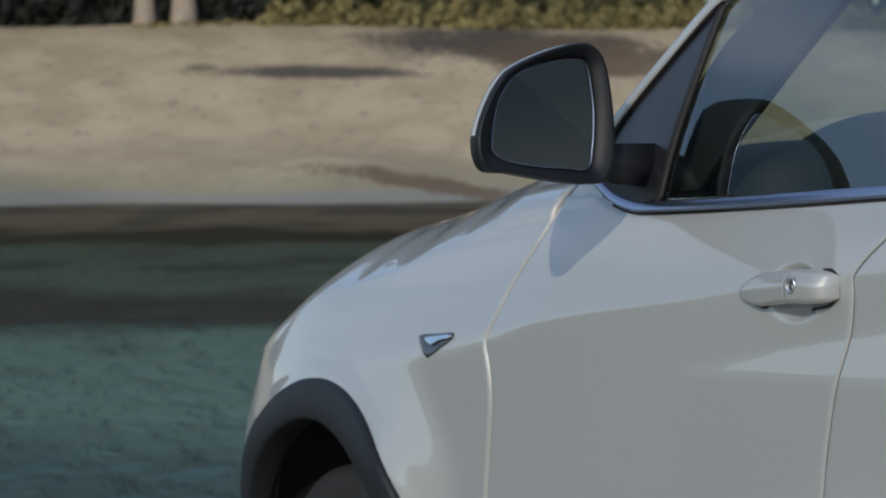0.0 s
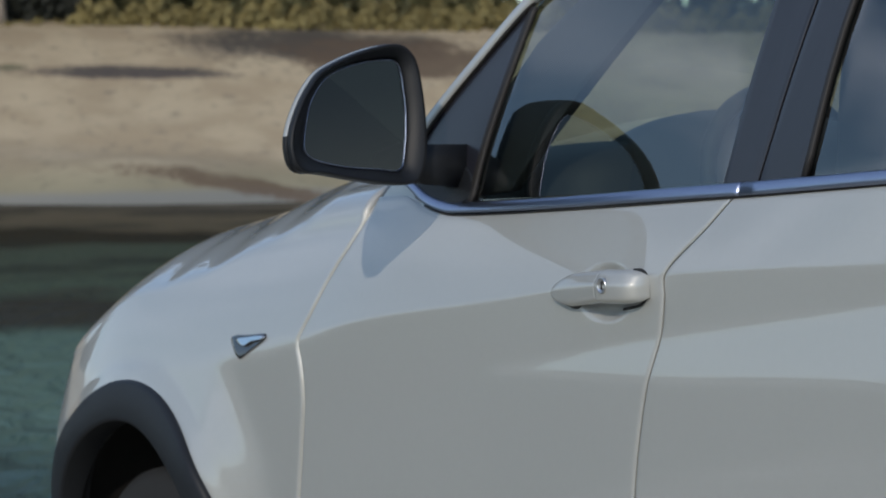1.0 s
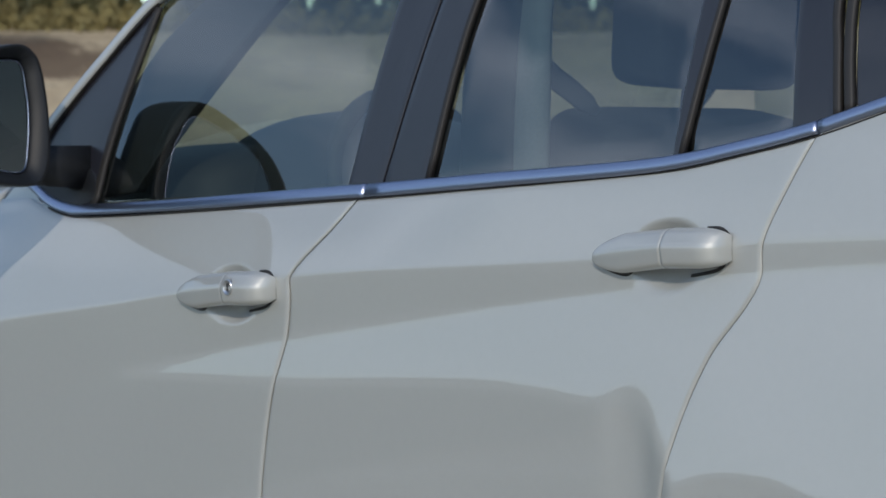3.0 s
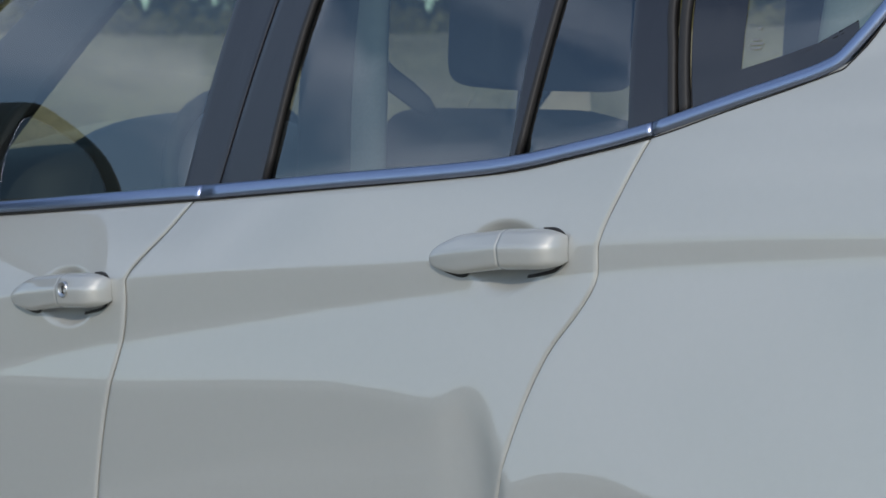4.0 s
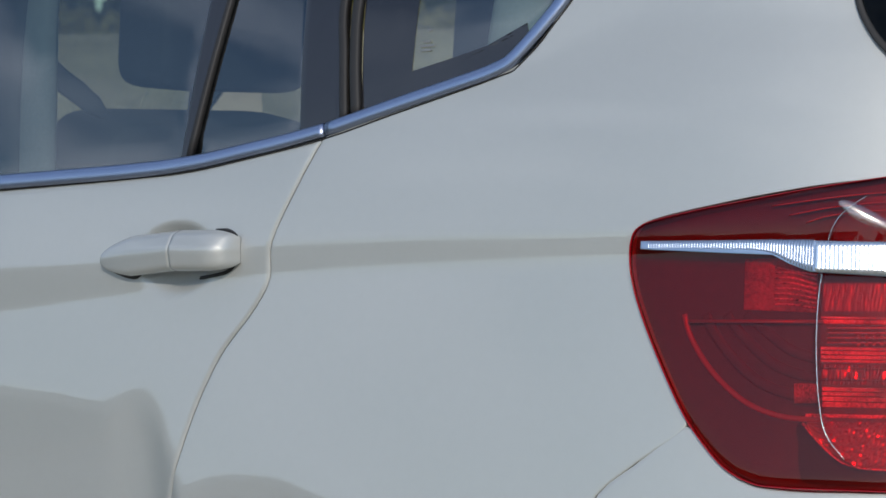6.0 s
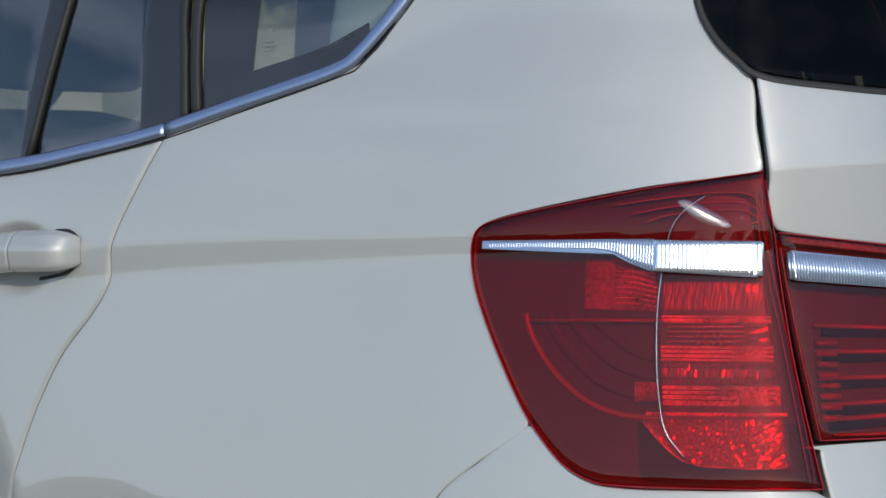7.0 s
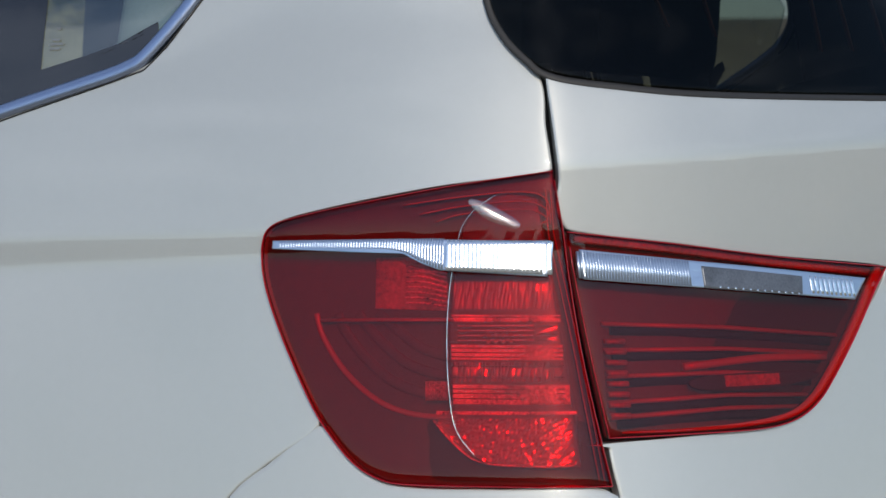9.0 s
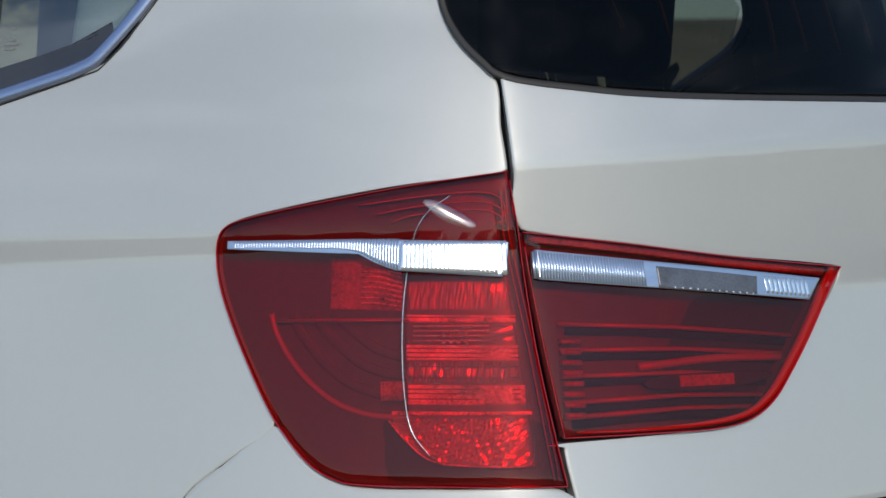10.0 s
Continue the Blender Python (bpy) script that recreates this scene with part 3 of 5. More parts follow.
    part("window_trim", hand(ribbon(course([(0.9266, 1.201), (0.9737, 1.184), (1.032, 1.16), (1.103, 1.145), (1.171, 1.142), (1.424, 1.146), (1.825, 1.158), (1.934, 1.161)], 8), (0.014, 0.021), -0.001, 0.007)), TRIM, front_door if not g else car, "satin aluminium waist trim")
    part("window_trim", hand(ribbon(course([(1.939, 1.161), (2.27, 1.1725), (2.49, 1.1805), (2.6, 1.1885), (2.7, 1.203), (2.76, 1.2125), (2.823, 1.2245)], 8), (0.021, 0.018), -0.001, 0.007)), TRIM, rear_door if not g else car, "satin aluminium waist trim")
    part("window_trim", hand(ribbon(course(aft([(2.827, 1.2254), (2.93, 1.252), (3.02, 1.2745), (3.075, 1.290), (3.105, 1.308), (3.16, 1.37), (3.195, 1.43), (3.17, 1.51), (3.04, 1.565), (2.641, 1.584), (2.062, 1.583), (1.658, 1.577), (1.387, 1.548)]), 8), 0.018, -0.001, 0.007)), TRIM, car, "satin aluminium window trim")
    part("trim_seal", hand(ribbon(course(aft([(1.034, 1.147), (1.105, 1.133), (1.179, 1.129), (1.427, 1.133), (1.827, 1.145), (2.27, 1.161), (2.49, 1.170), (2.6, 1.177), (2.7, 1.1915), (2.823, 1.213), (2.93, 1.2405), (3.075, 1.279), (3.112, 1.297), (3.17, 1.366), (3.21, 1.43)]), 8), 0.0026, 0.001, 0.002)), RUBBER, car, "thin black seal")
    # black corner panel behind the mirror, up to the front edge of the glass
    rows = [[(a + (b - a) * k / 10) for k in range(11)] for a, b in zip(np.array(course([(0.9732, 1.176), (0.9862, 1.251), (1.041, 1.317), (1.213, 1.449), (1.285, 1.510)], 8)), np.array(course([(1.176, 1.15), (1.184, 1.201), (1.216, 1.331), (1.258, 1.489), (1.287, 1.512)], 8)))]
    corner = [tuple(float(v) for v in skin(q[0], q[1], 0.002)) for row in rows for q in row]
    if g:
        continue
    part("sail_panel", hand((corner, grid_faces(len(rows), 11))), SATIN, car, "black mirror corner panel")
    part("mirror_foot", hand(patch(rounded([(0.985, 1.168), (1.0, 1.24), (1.06, 1.25), (1.17, 1.20), (1.17, 1.155), (1.07, 1.150)], 5), -0.001, 0.006, 5, 0.002)), CLADDING, car, "black plastic mirror foot")

# Inner shell that closes the gaps between the panels.
shell = sheet(const(0.70), const(3.56), const(0.33), lambda s: waist_low(np.minimum(s, 2.8)) - 0.015, 12, 50, off=0.022, lip=0)
shell = (shell[0], [f for f in shell[1] if (np.mean([shell[0][i][0] for i in f]) - 2.84) ** 2 + (np.mean([shell[0][i][2] for i in f]) - 0.36) ** 2 > 0.18])
part("door_frame", shell, PAINT, car)
part("door_frame", other(shell), PAINT, car)

# Roof, windscreen, floor.
roof_v, rn = [], 20
for s in np.linspace(1.45, MID - 0.12, 40):
    x, y, z = (float(q) for q in skin(s, 1.605))
    for j in range(rn + 1):
        k = j / rn
        roof_v.append((x, y + (2 * HALF - 2 * y) * k, z + 0.055 * math.sin(math.pi * k) ** 0.6))
part("roof", (roof_v, grid_faces(40, rn + 1)), PAINT, car)
screen_v = []
for q in course([(0.8644, 1.186), (0.9298, 1.231), (0.9936, 1.294), (1.124, 1.4), (1.255, 1.502), (1.516, 1.594)], 6):
    x, y, z = (float(v) for v in skin(q[0], q[1], 0.01))
    for j in range(rn + 1):
        k = j / rn
        screen_v.append((x - 0.16 * math.sin(math.pi * k), y + (2 * HALF - 2 * y) * k, z + 0.03 * math.sin(math.pi * k)))
part("windscreen", (screen_v, grid_faces(len(screen_v) // (rn + 1), rn + 1)), GLASS, car, "clear windscreen")
part("floor_pan", pillow(1.9, HALF, 0.36, 3.6, 1.55, 0.12, 8), DARK, car)
part("scuttle", pillow(0.84, HALF, 1.10, 0.35, 1.40, 0.12, 5), CLADDING, car, "black scuttle panel")


# Handles: a grip tapering forwards with a crease along it, an end cap, a dark gap round the cap, a painted shadow under
# the grip.
def handle(s0, z0, rise, door, lock):
    s1 = s0 + 0.147

    def base(s, z):
        """The flank without the dish, which the handle spans."""
        a, b = (np.array([float(v) for v in skin(q, z)]) for q in (s0 - 0.03, s0 + 0.26))
        return (a + (b - a) * (s - s0 + 0.03) / 0.29)[:2]

    def section(s, zc, h, d, n=40):
        """One cross-section: an upper face that looks up, a lower one that looks slightly down, rounded ends."""
        x, y = base(s, zc)
        row = []
        for j in range(n):
            a = 2 * math.pi * j / n
            ca, sa = math.cos(a), math.sin(a)
            q = math.copysign(abs(sa) ** 0.85, sa)
            if ca >= 0:
                face = 1.02 - 0.42 * max(0, q - 0.12) - 0.10 * max(0, 0.12 - q) - 0.30 * abs(q) ** 10
            else:
                face = 0.35 - 0.15 * abs(ca)
            row.append((x, y - d * face, zc + h * q))
        return row

    rows = []
    for i in range(29):
        k = (i / 28) ** 1.4
        h = (0.0262 - 0.001 * k) * min(1, k / 0.42 + 0.05) ** 0.42 + 0.001
        rows.append(section(s0 + (s1 - s0) * k, z0 + rise * k, h, 0.012 + 0.026 * k**0.8))
    grip = part("door_handle", loft(rows), PAINT, door, "body-coloured door handle")
    rows = []
    e0, e1 = s1 + 0.0018, s0 + 0.240
    for i in range(21):
        k = i / 20
        q = max(0.0, 1 - max(0, (k - 0.5) / 0.5) ** 2.6)
        h, d, zc = 0.0268 * (0.62 + 0.38 * q**0.6), 0.0385 * q**0.45 + 0.002, z0 + rise * (1 + 0.15 * k)
        rows.append(section(e0 + (e1 - e0) * k, zc - 0.002 * k, h, d))
    part("end_cap", loft(rows), PAINT, grip, "body-coloured handle cap")
    round_end = course([(s0 + 0.196, z0 + 0.0365), (s0 + 0.218, z0 + 0.0358), (s0 + 0.2335, z0 + 0.0265), (s0 + 0.237, z0 + 0.012), (s0 + 0.232, z0 - 0.003), (s0 + 0.218, z0 - 0.0165), (s0 + 0.19, z0 - 0.0225), (s0 + 0.163, z0 - 0.0255)], 6)
    part("handle_seal_and_shadow", ribbon(round_end, 0.0048, 0.0, 0.002), RUBBER, grip, "black handle seal and painted shadow")
    # Shadow below the grip's front end, drawn as a black strip.
    under = course([(s0 + 0.004, z0 - 0.010), (s0 + 0.028, z0 - 0.019), (s0 + 0.052, z0 - 0.0235), (s0 + 0.066, z0 - 0.017)], 6)
    part("handle_seal_and_shadow", ribbon(under, 0.007, 0.0, 0.002), RUBBER, grip, "black handle seal and painted shadow")
    if lock:
        x, y = base(e0 + 0.02, z0 + rise + 0.002)
        z = z0 + rise + 0.002
        disc = [[(x + math.cos(a) * r * 0.9, y - q, z + math.sin(a) * r) for a in np.linspace(0, 2 * math.pi, 20, endpoint=False)] for r, q in ((0.0125, 0.034), (0.0125, 0.0425), (0.0105, 0.0425), (0.010, 0.0405), (0.0005, 0.0405))]
        part("key_lock", loft(disc), ALLOY, grip, "silver key lock")
        slot = [[(x + dx, y - q, z + dz) for dx, dz in ((-0.0018, -0.006), (0.0018, -0.006), (0.0018, 0.006), (-0.0018, 0.006))] for q in (0.0395, 0.0415)]
        part("key_slot", loft(slot), RUBBER, grip, "dark key slot")
    return grip


handle(1.526, 1.003, 0.011, front_door, True)
handle(2.462, 1.0625, 0.011, rear_door, False)

# Side repeater set in the wing: chrome wedge in a black bezel.
rep_line = rounded([(0.455, 0.8955), (0.470, 0.904), (0.525, 0.9065), (0.580, 0.9105), (0.593, 0.908), (0.592, 0.8985), (0.55, 0.878), (0.515, 0.8620), (0.499, 0.8635)], 5)
repeater = part("side_repeater", patch(rep_line, -0.003, 0.01, 6, 0.002), PIANO, car, "chrome and black wing repeater")
rep_in = rounded([(0.486, 0.897), (0.53, 0.9025), (0.586, 0.9068), (0.590, 0.9005), (0.552, 0.8955), (0.518, 0.885)], 5)
part("repeater_blade", patch(rep_in, -0.008, 0.006, 6, 0.002), CHROME, repeater, "bright chrome blade")

# Door mirrors.
RIM = [(-0.302, 1.248), (-0.295, 1.279), (-0.276, 1.316), (-0.252, 1.348), (-0.221, 1.375), (-0.161, 1.400), (-0.104, 1.416), (-0.053, 1.423), (-0.027, 1.412), (-0.012, 1.388), (-0.004, 1.335), (-0.003, 1.276), (-0.010, 1.223), (-0.029, 1.191), (-0.052, 1.184), (-0.110, 1.186), (-0.178, 1.194), (-0.241, 1.203), (-0.279, 1.205), (-0.296, 1.218)]
FACE = [(-0.264, 1.245), (-0.257, 1.286), (-0.239, 1.329), (-0.202, 1.366), (-0.143, 1.387), (-0.075, 1.397), (-0.043, 1.390), (-0.035, 1.344), (-0.034, 1.300), (-0.042, 1.245), (-0.057, 1.209), (-0.109, 1.210), (-0.178, 1.214), (-0.233, 1.223), (-0.255, 1.232)]


def door_mirror(hand):
    rim, face = np.array(rounded(RIM, 8)), np.array(rounded(FACE, 8))
    mid = rim.mean(0)
    at = lambda q, x: [(x + 0.040 - 0.15 * p[0] - 0.10 * (p[1] - 1.30), p[0], p[1]) for p in q]
    shrink = lambda q, k: mid + (q - mid) * k
    body = loft([at(shrink(rim, 0.95), 1.12), at(rim, 1.125), at(shrink(rim, 1.01), 1.118), at(shrink(rim, 1.01), 1.108), at(shrink(rim, 0.96), 1.10)], caps=False)
    fm = face.mean(0)
    m = part("door_mirror", hand(body), CLADDING, car, "black door mirror rim")
    n = 112
    ang = lambda q, c: np.array([q[np.argmin(np.abs(np.angle(np.exp(1j * (np.arctan2(q[:, 1] - c[1], q[:, 0] - c[0]) - a)))))] for a in np.linspace(-math.pi, math.pi, n, endpoint=False)])
    dense_r, dense_f = np.array(rounded(RIM, 40)), np.array(rounded(FACE, 40))
    a_r, a_f = ang(dense_r, mid), ang(dense_f, mid)
    bez = loft([at(shrink(a_r, 0.97), 1.124), at(a_f + (a_f - fm) * 0.05, 1.114), at(a_f + (a_f - fm) * 0.03, 1.100)], caps=False)
    part("bezel", hand(bez), CLADDING, m, "black mirror bezel")
    part("mirror_glass", hand(loft([at(a_f * 0 + fm, 1.1045), at(fm + (a_f - fm) * 0.5, 1.1045), at(fm + (a_f - fm) * 1.0, 1.1045)], caps=False)), MIRROR, m, "reflecting mirror glass")
    part("glass_edge", hand(tube([*at(fm + (a_f - fm) * 1.0, 1.1055), at(fm + (a_f - fm) * 1.0, 1.1055)[0]], 0.0009, 6)), TRIM, m, "bright glass edge")
    # the shell ahead of the rim: painted above, black below
    for name, sel, material, lab in (("mirror_cap", lambda z, y: z > 1.262 and y < -0.09, PAINT, "white mirror cap"), ("mirror_base", lambda z, y: z <= 1.262 or y >= -0.09, CLADDING, "black mirror underside")):
        rows = [at(shrink(a_r, k) + np.array([0.60 * (1.106 - x) + dy, 0.02 * (1.106 - x)]), x) for k, x, dy in ((0.985, 1.110, 0), (1.01, 1.106, -0.003), (1.02, 1.092, -0.005), (0.985, 1.068, -0.004), (0.92, 1.046, 0), (0.81, 1.022, 0), (0.65, 1.003, 0), (0.4, 0.991, 0), (0.02, 0.986, 0))]
        verts = [p for r in rows for p in r]
        faces = [f for f in grid_faces(len(rows), n, 0, True) if sel(np.mean([verts[i][2] for i in f]), np.mean([verts[i][1] for i in f]))]
        used = sorted({i for f in faces for i in f})
        idx = {v: k for k, v in enumerate(used)}
        part(name, hand(([verts[i] for i in used], [tuple(idx[i] for i in f) for f in faces])), material, m, lab)
    arm = loft([[(1.155 - 0.35 * (y + 0.05) + 0.35 * max(0, y) + dx, y, z) for dx, z in ((-0.02, z0), (0.0, z0 - 0.003), (0.012, zm), (0.0, z1 + 0.003), (-0.02, z1), (-0.05, z1), (-0.06, zm), (-0.05, z0))] for y, z0, zm, z1 in ((-0.03, 1.196, 1.22, 1.242), (0.005, 1.194, 1.22, 1.244), (0.010, 1.186, 1.22, 1.250), (0.13, 1.178, 1.212, 1.250))])
    part("mirror_arm", hand(arm), CLADDING, m, "black mirror arm")


door_mirror(lambda q: q)

# Wheel arches, sills, wheels.
for g in (False, True):
    hand = other if g else (lambda q: q)
    for at in (0.055, 2.84):
        rows = []
        for a in np.linspace(radians(-12), radians(192), 60):
            row = []
            k = 1.0 if at < 1 else 0.86
            for r, o in ((0.357, 0.055), (0.3565, -0.003), (0.3585, -0.008), (0.366, -0.0115), (0.40, -0.0125), (0.43, -0.0125), (0.4375, -0.0105), (0.4405, -0.005), (0.441, 0.01)):
                s, z = at + k * r * math.cos(a) * (1.05 if at > 1 else 1.05 + max(0, math.cos(a)) * (0.03 + 0.9 * max(0, 0.441 - r))), 0.361 + k * r * math.sin(a)
                row.append([float(q) for q in skin(s, max(z, 0.2), o)])
            rows.append(row)
        part("arch_cladding", hand(([tuple(p) for r in rows for p in r], grid_faces(len(rows), 9))), CLADDING, car, "black plastic wheel arch trim")
        rows = [[(at + r * math.cos(a), y, 0.361 + r * math.sin(a)) for y, r in ((0.045, 0.36), (0.1, 0.40), (0.36, 0.40), (0.37, 0.02))] for a in np.linspace(radians(-20), radians(200), 30)]
        part("arch_liner", hand(([p for r in rows for p in r], grid_faces(30, 4))), DARK, car, "dark wheel arch liner")
    part("sill_cladding", hand(ribbon(course([(0.42, 0.335), (1.5, 0.335), (2.45, 0.335)], 10), 0.12, 0.01, 0.03)), CLADDING, car, "black plastic sill")


def wheel(x, hand, turn):
    axle = thing("wheel", "", "")
    axle.parent = car
    axle.location = (x, 0.185 if hand > 0 else 2 * HALF - 0.185, 0.262)
    axle.rotation_euler = (0, 0, radians(turn))
    prof = [(0.235, -0.11), (0.25, -0.118), (0.30, -0.125), (0.335, -0.118), (0.352, -0.10), (0.358, -0.06), (0.359, 0.0), (0.358, 0.06), (0.352, 0.10), (0.335, 0.118), (0.30, 0.125), (0.25, 0.118), (0.235, 0.11)]
    rows = [[(r * math.cos(a), w, r * math.sin(a)) for r, w in prof] for a in np.linspace(0, 2 * math.pi, 64, endpoint=False)]
    v = [p for r in rows for p in r]
    f = [(i * 13 + j, ((i + 1) % 64) * 13 + j, ((i + 1) % 64) * 13 + j + 1, i * 13 + j + 1) for i in range(64) for j in range(12)]
    part("tyre", (v, f), TYRE, axle, "black tyre")
    v, f = [], []
    rim_rows = [[(r * math.cos(a), w * hand, r * math.sin(a)) for r, w in ((0.24, -0.112), (0.232, -0.105), (0.22, -0.06), (0.21, 0.09))] for a in np.linspace(0, 2 * math.pi, 48, endpoint=False)]
    rim = ([p for r in rim_rows for p in r], [(i * 4 + j, ((i + 1) % 48) * 4 + j, ((i + 1) % 48) * 4 + j + 1, i * 4 + j + 1) for i in range(48) for j in range(3)])
    geos = [rim]
    for k in range(10):
        a = 2 * math.pi * k / 10
        d, t = np.array([math.cos(a), 0, math.sin(a)]), np.array([-math.sin(a), 0, math.cos(a)])
        geos.append(loft([[d * r + t * q * w + np.array([0, y * hand, 0]) for q, y in ((-1, -0.085), (1, -0.085), (0.7, -0.05), (-0.7, -0.05))] for r, w in ((0.03, 0.022), (0.12, 0.014), (0.225, 0.018))]))
    geos.append(loft([[(r * math.cos(a), y * hand, r * math.sin(a)) for a in np.linspace(0, 2 * math.pi, 24, endpoint=False)] for r, y in ((0.05, -0.04), (0.05, -0.092), (0.03, -0.098), (0.001, -0.098))]))
    part("rim", joined(*geos), ALLOY, axle, "silver ten-spoke alloy rim")


for x in (0.055, 2.84):
    for hand in (1, -1):
        wheel(x, hand, 0)
from functools import partial

# ---- rear lamps ----
LAMP = [(3.6366, 1.151), (3.6366, 1.151), (3.572, 1.1435), (3.506, 1.135), (3.439, 1.1244), (3.370, 1.113), (3.317, 1.102), (3.298, 1.0945), (3.2895, 1.083), (3.286, 1.0635), (3.289, 1.037), (3.301, 1.001), (3.3245, 0.949), (3.358, 0.885), (3.385, 0.848), (3.411, 0.821), (3.439, 0.8055), (3.470, 0.80), (3.568, 0.797), (3.682, 0.793), (3.682, 0.793), (3.673, 0.845), (3.658, 0.947), (3.6465, 1.069)]
GATE_LAMP = [(3.650, 1.081), (3.650, 1.081), (3.772, 1.065), (3.938, 1.043), (4.129, 1.0243), (4.129, 1.0243), (4.066, 0.9526), (4.015, 0.901), (3.979, 0.870), (3.938, 0.8515), (3.884, 0.8445), (3.788, 0.8455), (3.683, 0.847), (3.683, 0.847), (3.6655, 0.96)]


def full_line(pts, n=6):
    """Corners kept by doubling; straight between near points."""
    return rounded(pts, n, sharp=True)


def tipped(s, z, off=0.0):
    """A plain surface tipped back a little, for reflectors that face the sky."""
    x, y, _ = skin(s, np.full(np.shape(s), 1.055), off + (np.asarray(z) - 1.055) * 0.236)
    return x, y, np.asarray(z, float)


def facets(s0, s1, z0, z1, nx, nz, rough, off, floor_line=None, on=skin):
    """A grid of small flat facets at random tilts between two edges in s and two in height."""
    rnd = random.Random(11)
    verts = []
    for j in range(nz + 1):
        for i in range(nx + 1):
            a = s0 + (s1 - s0) * i / nx
            low = z0 if floor_line is None else float(floor_line(a))
            o = off + rnd.uniform(-rough, rough)
            verts.append(tuple(float(v) for v in on(a, low + (z1 - low) * j / nz - 0.002 * i / nx, o)))
    return verts, grid_faces(nz + 1, nx + 1)


def rear_lamp(hand):
    lamp = part("rear_lamp", hand(patch(rounded(LAMP, 6), -0.005, 0.004, 10, 0.003)), RED, car, "red rear lamp with clear strip")
    part("lamp_housing", hand(patch(rounded(LAMP, 6), 0.012, 0.0, 10, 0.0)), LAMP_IN, lamp, "dark red lamp housing")
    # rim of the lens, brighter red
    rim = rounded(LAMP, 5)
    part("lens_rim", hand(ribbon(rim, 0.0013, -0.004, 0.0016, 5)), RED_RIM, lamp)
    # clear strip with fluted silver behind it
    turned = lambda q, z, o=0.0: tipped(q, z, o + (np.asarray(q) - 3.575) * 0.13)
    strip = [(3.302, 1.0785), (3.302, 1.069), (3.40, 1.067), (3.464, 1.061), (3.485, 1.050), (3.508, 1.041), (3.627, 1.0315), (3.628, 1.0715), (3.464, 1.078)]
    part("clear_strip", hand(patch(full_line(strip, 8), -0.0125, 0.002, 6, 0.001, on=tipped)), SKY_FLUTE, lamp, "silver fluted reversing strip")
    # Brighter copy over the strip's middle, turned for the sun's glare.
    part("sunlit_strip_copy", hand(patch(full_line([(3.515, 1.0435), (3.630, 1.0345), (3.634, 1.0705), (3.519, 1.0745)], 8), -0.0185, 0.002, 5, 0.0005, on=turned)), FLUTE, lamp, "bright silver strip copy turned to mirror the sun")
    low = spline((3.302, 1.0695), (3.40, 1.0675), (3.464, 1.0615), (3.485, 1.0505), (3.508, 1.0415), (3.641, 1.0315))
    flutes = [ribbon(course([(q, float(low(q)) + 0.001), (q, float(low(q)) * 0.5 + 0.537), (q, 1.0775 - 0.04 * max(0, q - 3.50))], 2), 0.0026, -0.0125, 0.0004, 4, tipped) for q in np.arange(3.312, 3.512, 0.0034)]
    flutes += [ribbon(course([(q, 1.0415 - (q - 3.52) * 0.075), (q, 1.056), (q, 1.0755 - (q - 3.52) * 0.03)], 3), 0.0044, -0.0185, 0.0003, 4, turned) for q in np.arange(3.519, 3.632, 0.0046)]
    for k, q in enumerate(flutes):
        part("flute", hand(q), SKY_FLUTE if k < 59 else FLUTE, lamp, "silver flute")
    # Glint-shaped pane, added and swung to mirror the sun at the lens.
    swung = lambda q, z, o=0.0: tipped(q, z, o + (np.asarray(q) - 3.575) * 0.20)
    part("sun_glint", hand(patch(rounded([(3.540, 1.118), (3.552, 1.120), (3.580, 1.106), (3.598, 1.092), (3.590, 1.087), (3.560, 1.098)], 6), -0.018, 0.002, 8, 0.0005, 0.0022, on=swung)), GLINT, lamp, "clear pane added and tilted for the sun glint")
    # bulb chamber with a lens of its own
    bulb = [(3.570, 1.125), (3.545, 1.108), (3.528, 1.08), (3.517, 1.02), (3.514, 0.96), (3.517, 0.90), (3.525, 0.86), (3.545, 0.832), (3.585, 0.818), (3.645, 0.815), (3.652, 0.83), (3.642, 0.95), (3.620, 1.10), (3.610, 1.122)]
    part("bulb_chamber", hand(patch(rounded(bulb, 6), 0.008, 0.004, 8, 0.001)), CHAMBER, lamp, "dark bulb chamber")
    # Flat patch; the darkness of the recess is put into its colour.
    part("recess_shade", hand(patch(rounded([(3.499, 0.874), (3.492, 0.845), (3.494, 0.815), (3.508, 0.803), (3.60, 0.800), (3.676, 0.797), (3.668, 0.86), (3.60, 0.872)], 5), 0.0095, 0.0, 5, 0.0)), PAINTED_DARK, lamp, "flat dark patch for the shade under the bulb")
    # plain bands and faceted bands of the bulb chamber by turns
    for s0, s1, z0, z1, material in ((3.5165, 3.640, 0.982, 0.990, REFLECT), (3.5165, 3.641, 0.939, 0.956, DULL), (3.5185, 3.646, 0.889, 0.911, DULL), (3.500, 3.652, 0.8775, 0.8815, REFLECT)):
        part("reflector", hand(patch(full_line([(s0, z0), (s1, z0 - 0.003), (s1, z1 - 0.003), (s0, z1)], 4), 0.005, 0.003, 4, 0.0005)), material, lamp, "silver reflector band")
    for s0, s1, z0, z1, nx, nz, rough in ((3.5185, 3.640, 0.914, 0.936, 64, 3, 0.0012), (3.519, 3.632, 0.996, 1.028, 48, 3, 0.0006), (3.612, 3.636, 0.959, 0.977, 4, 8, 0.0010)):
        part("faceted_reflector", hand(facets(s0, s1, z0, z1, nx, nz, rough, 0.006)), FACET, lamp, "faceted silver reflector", True)
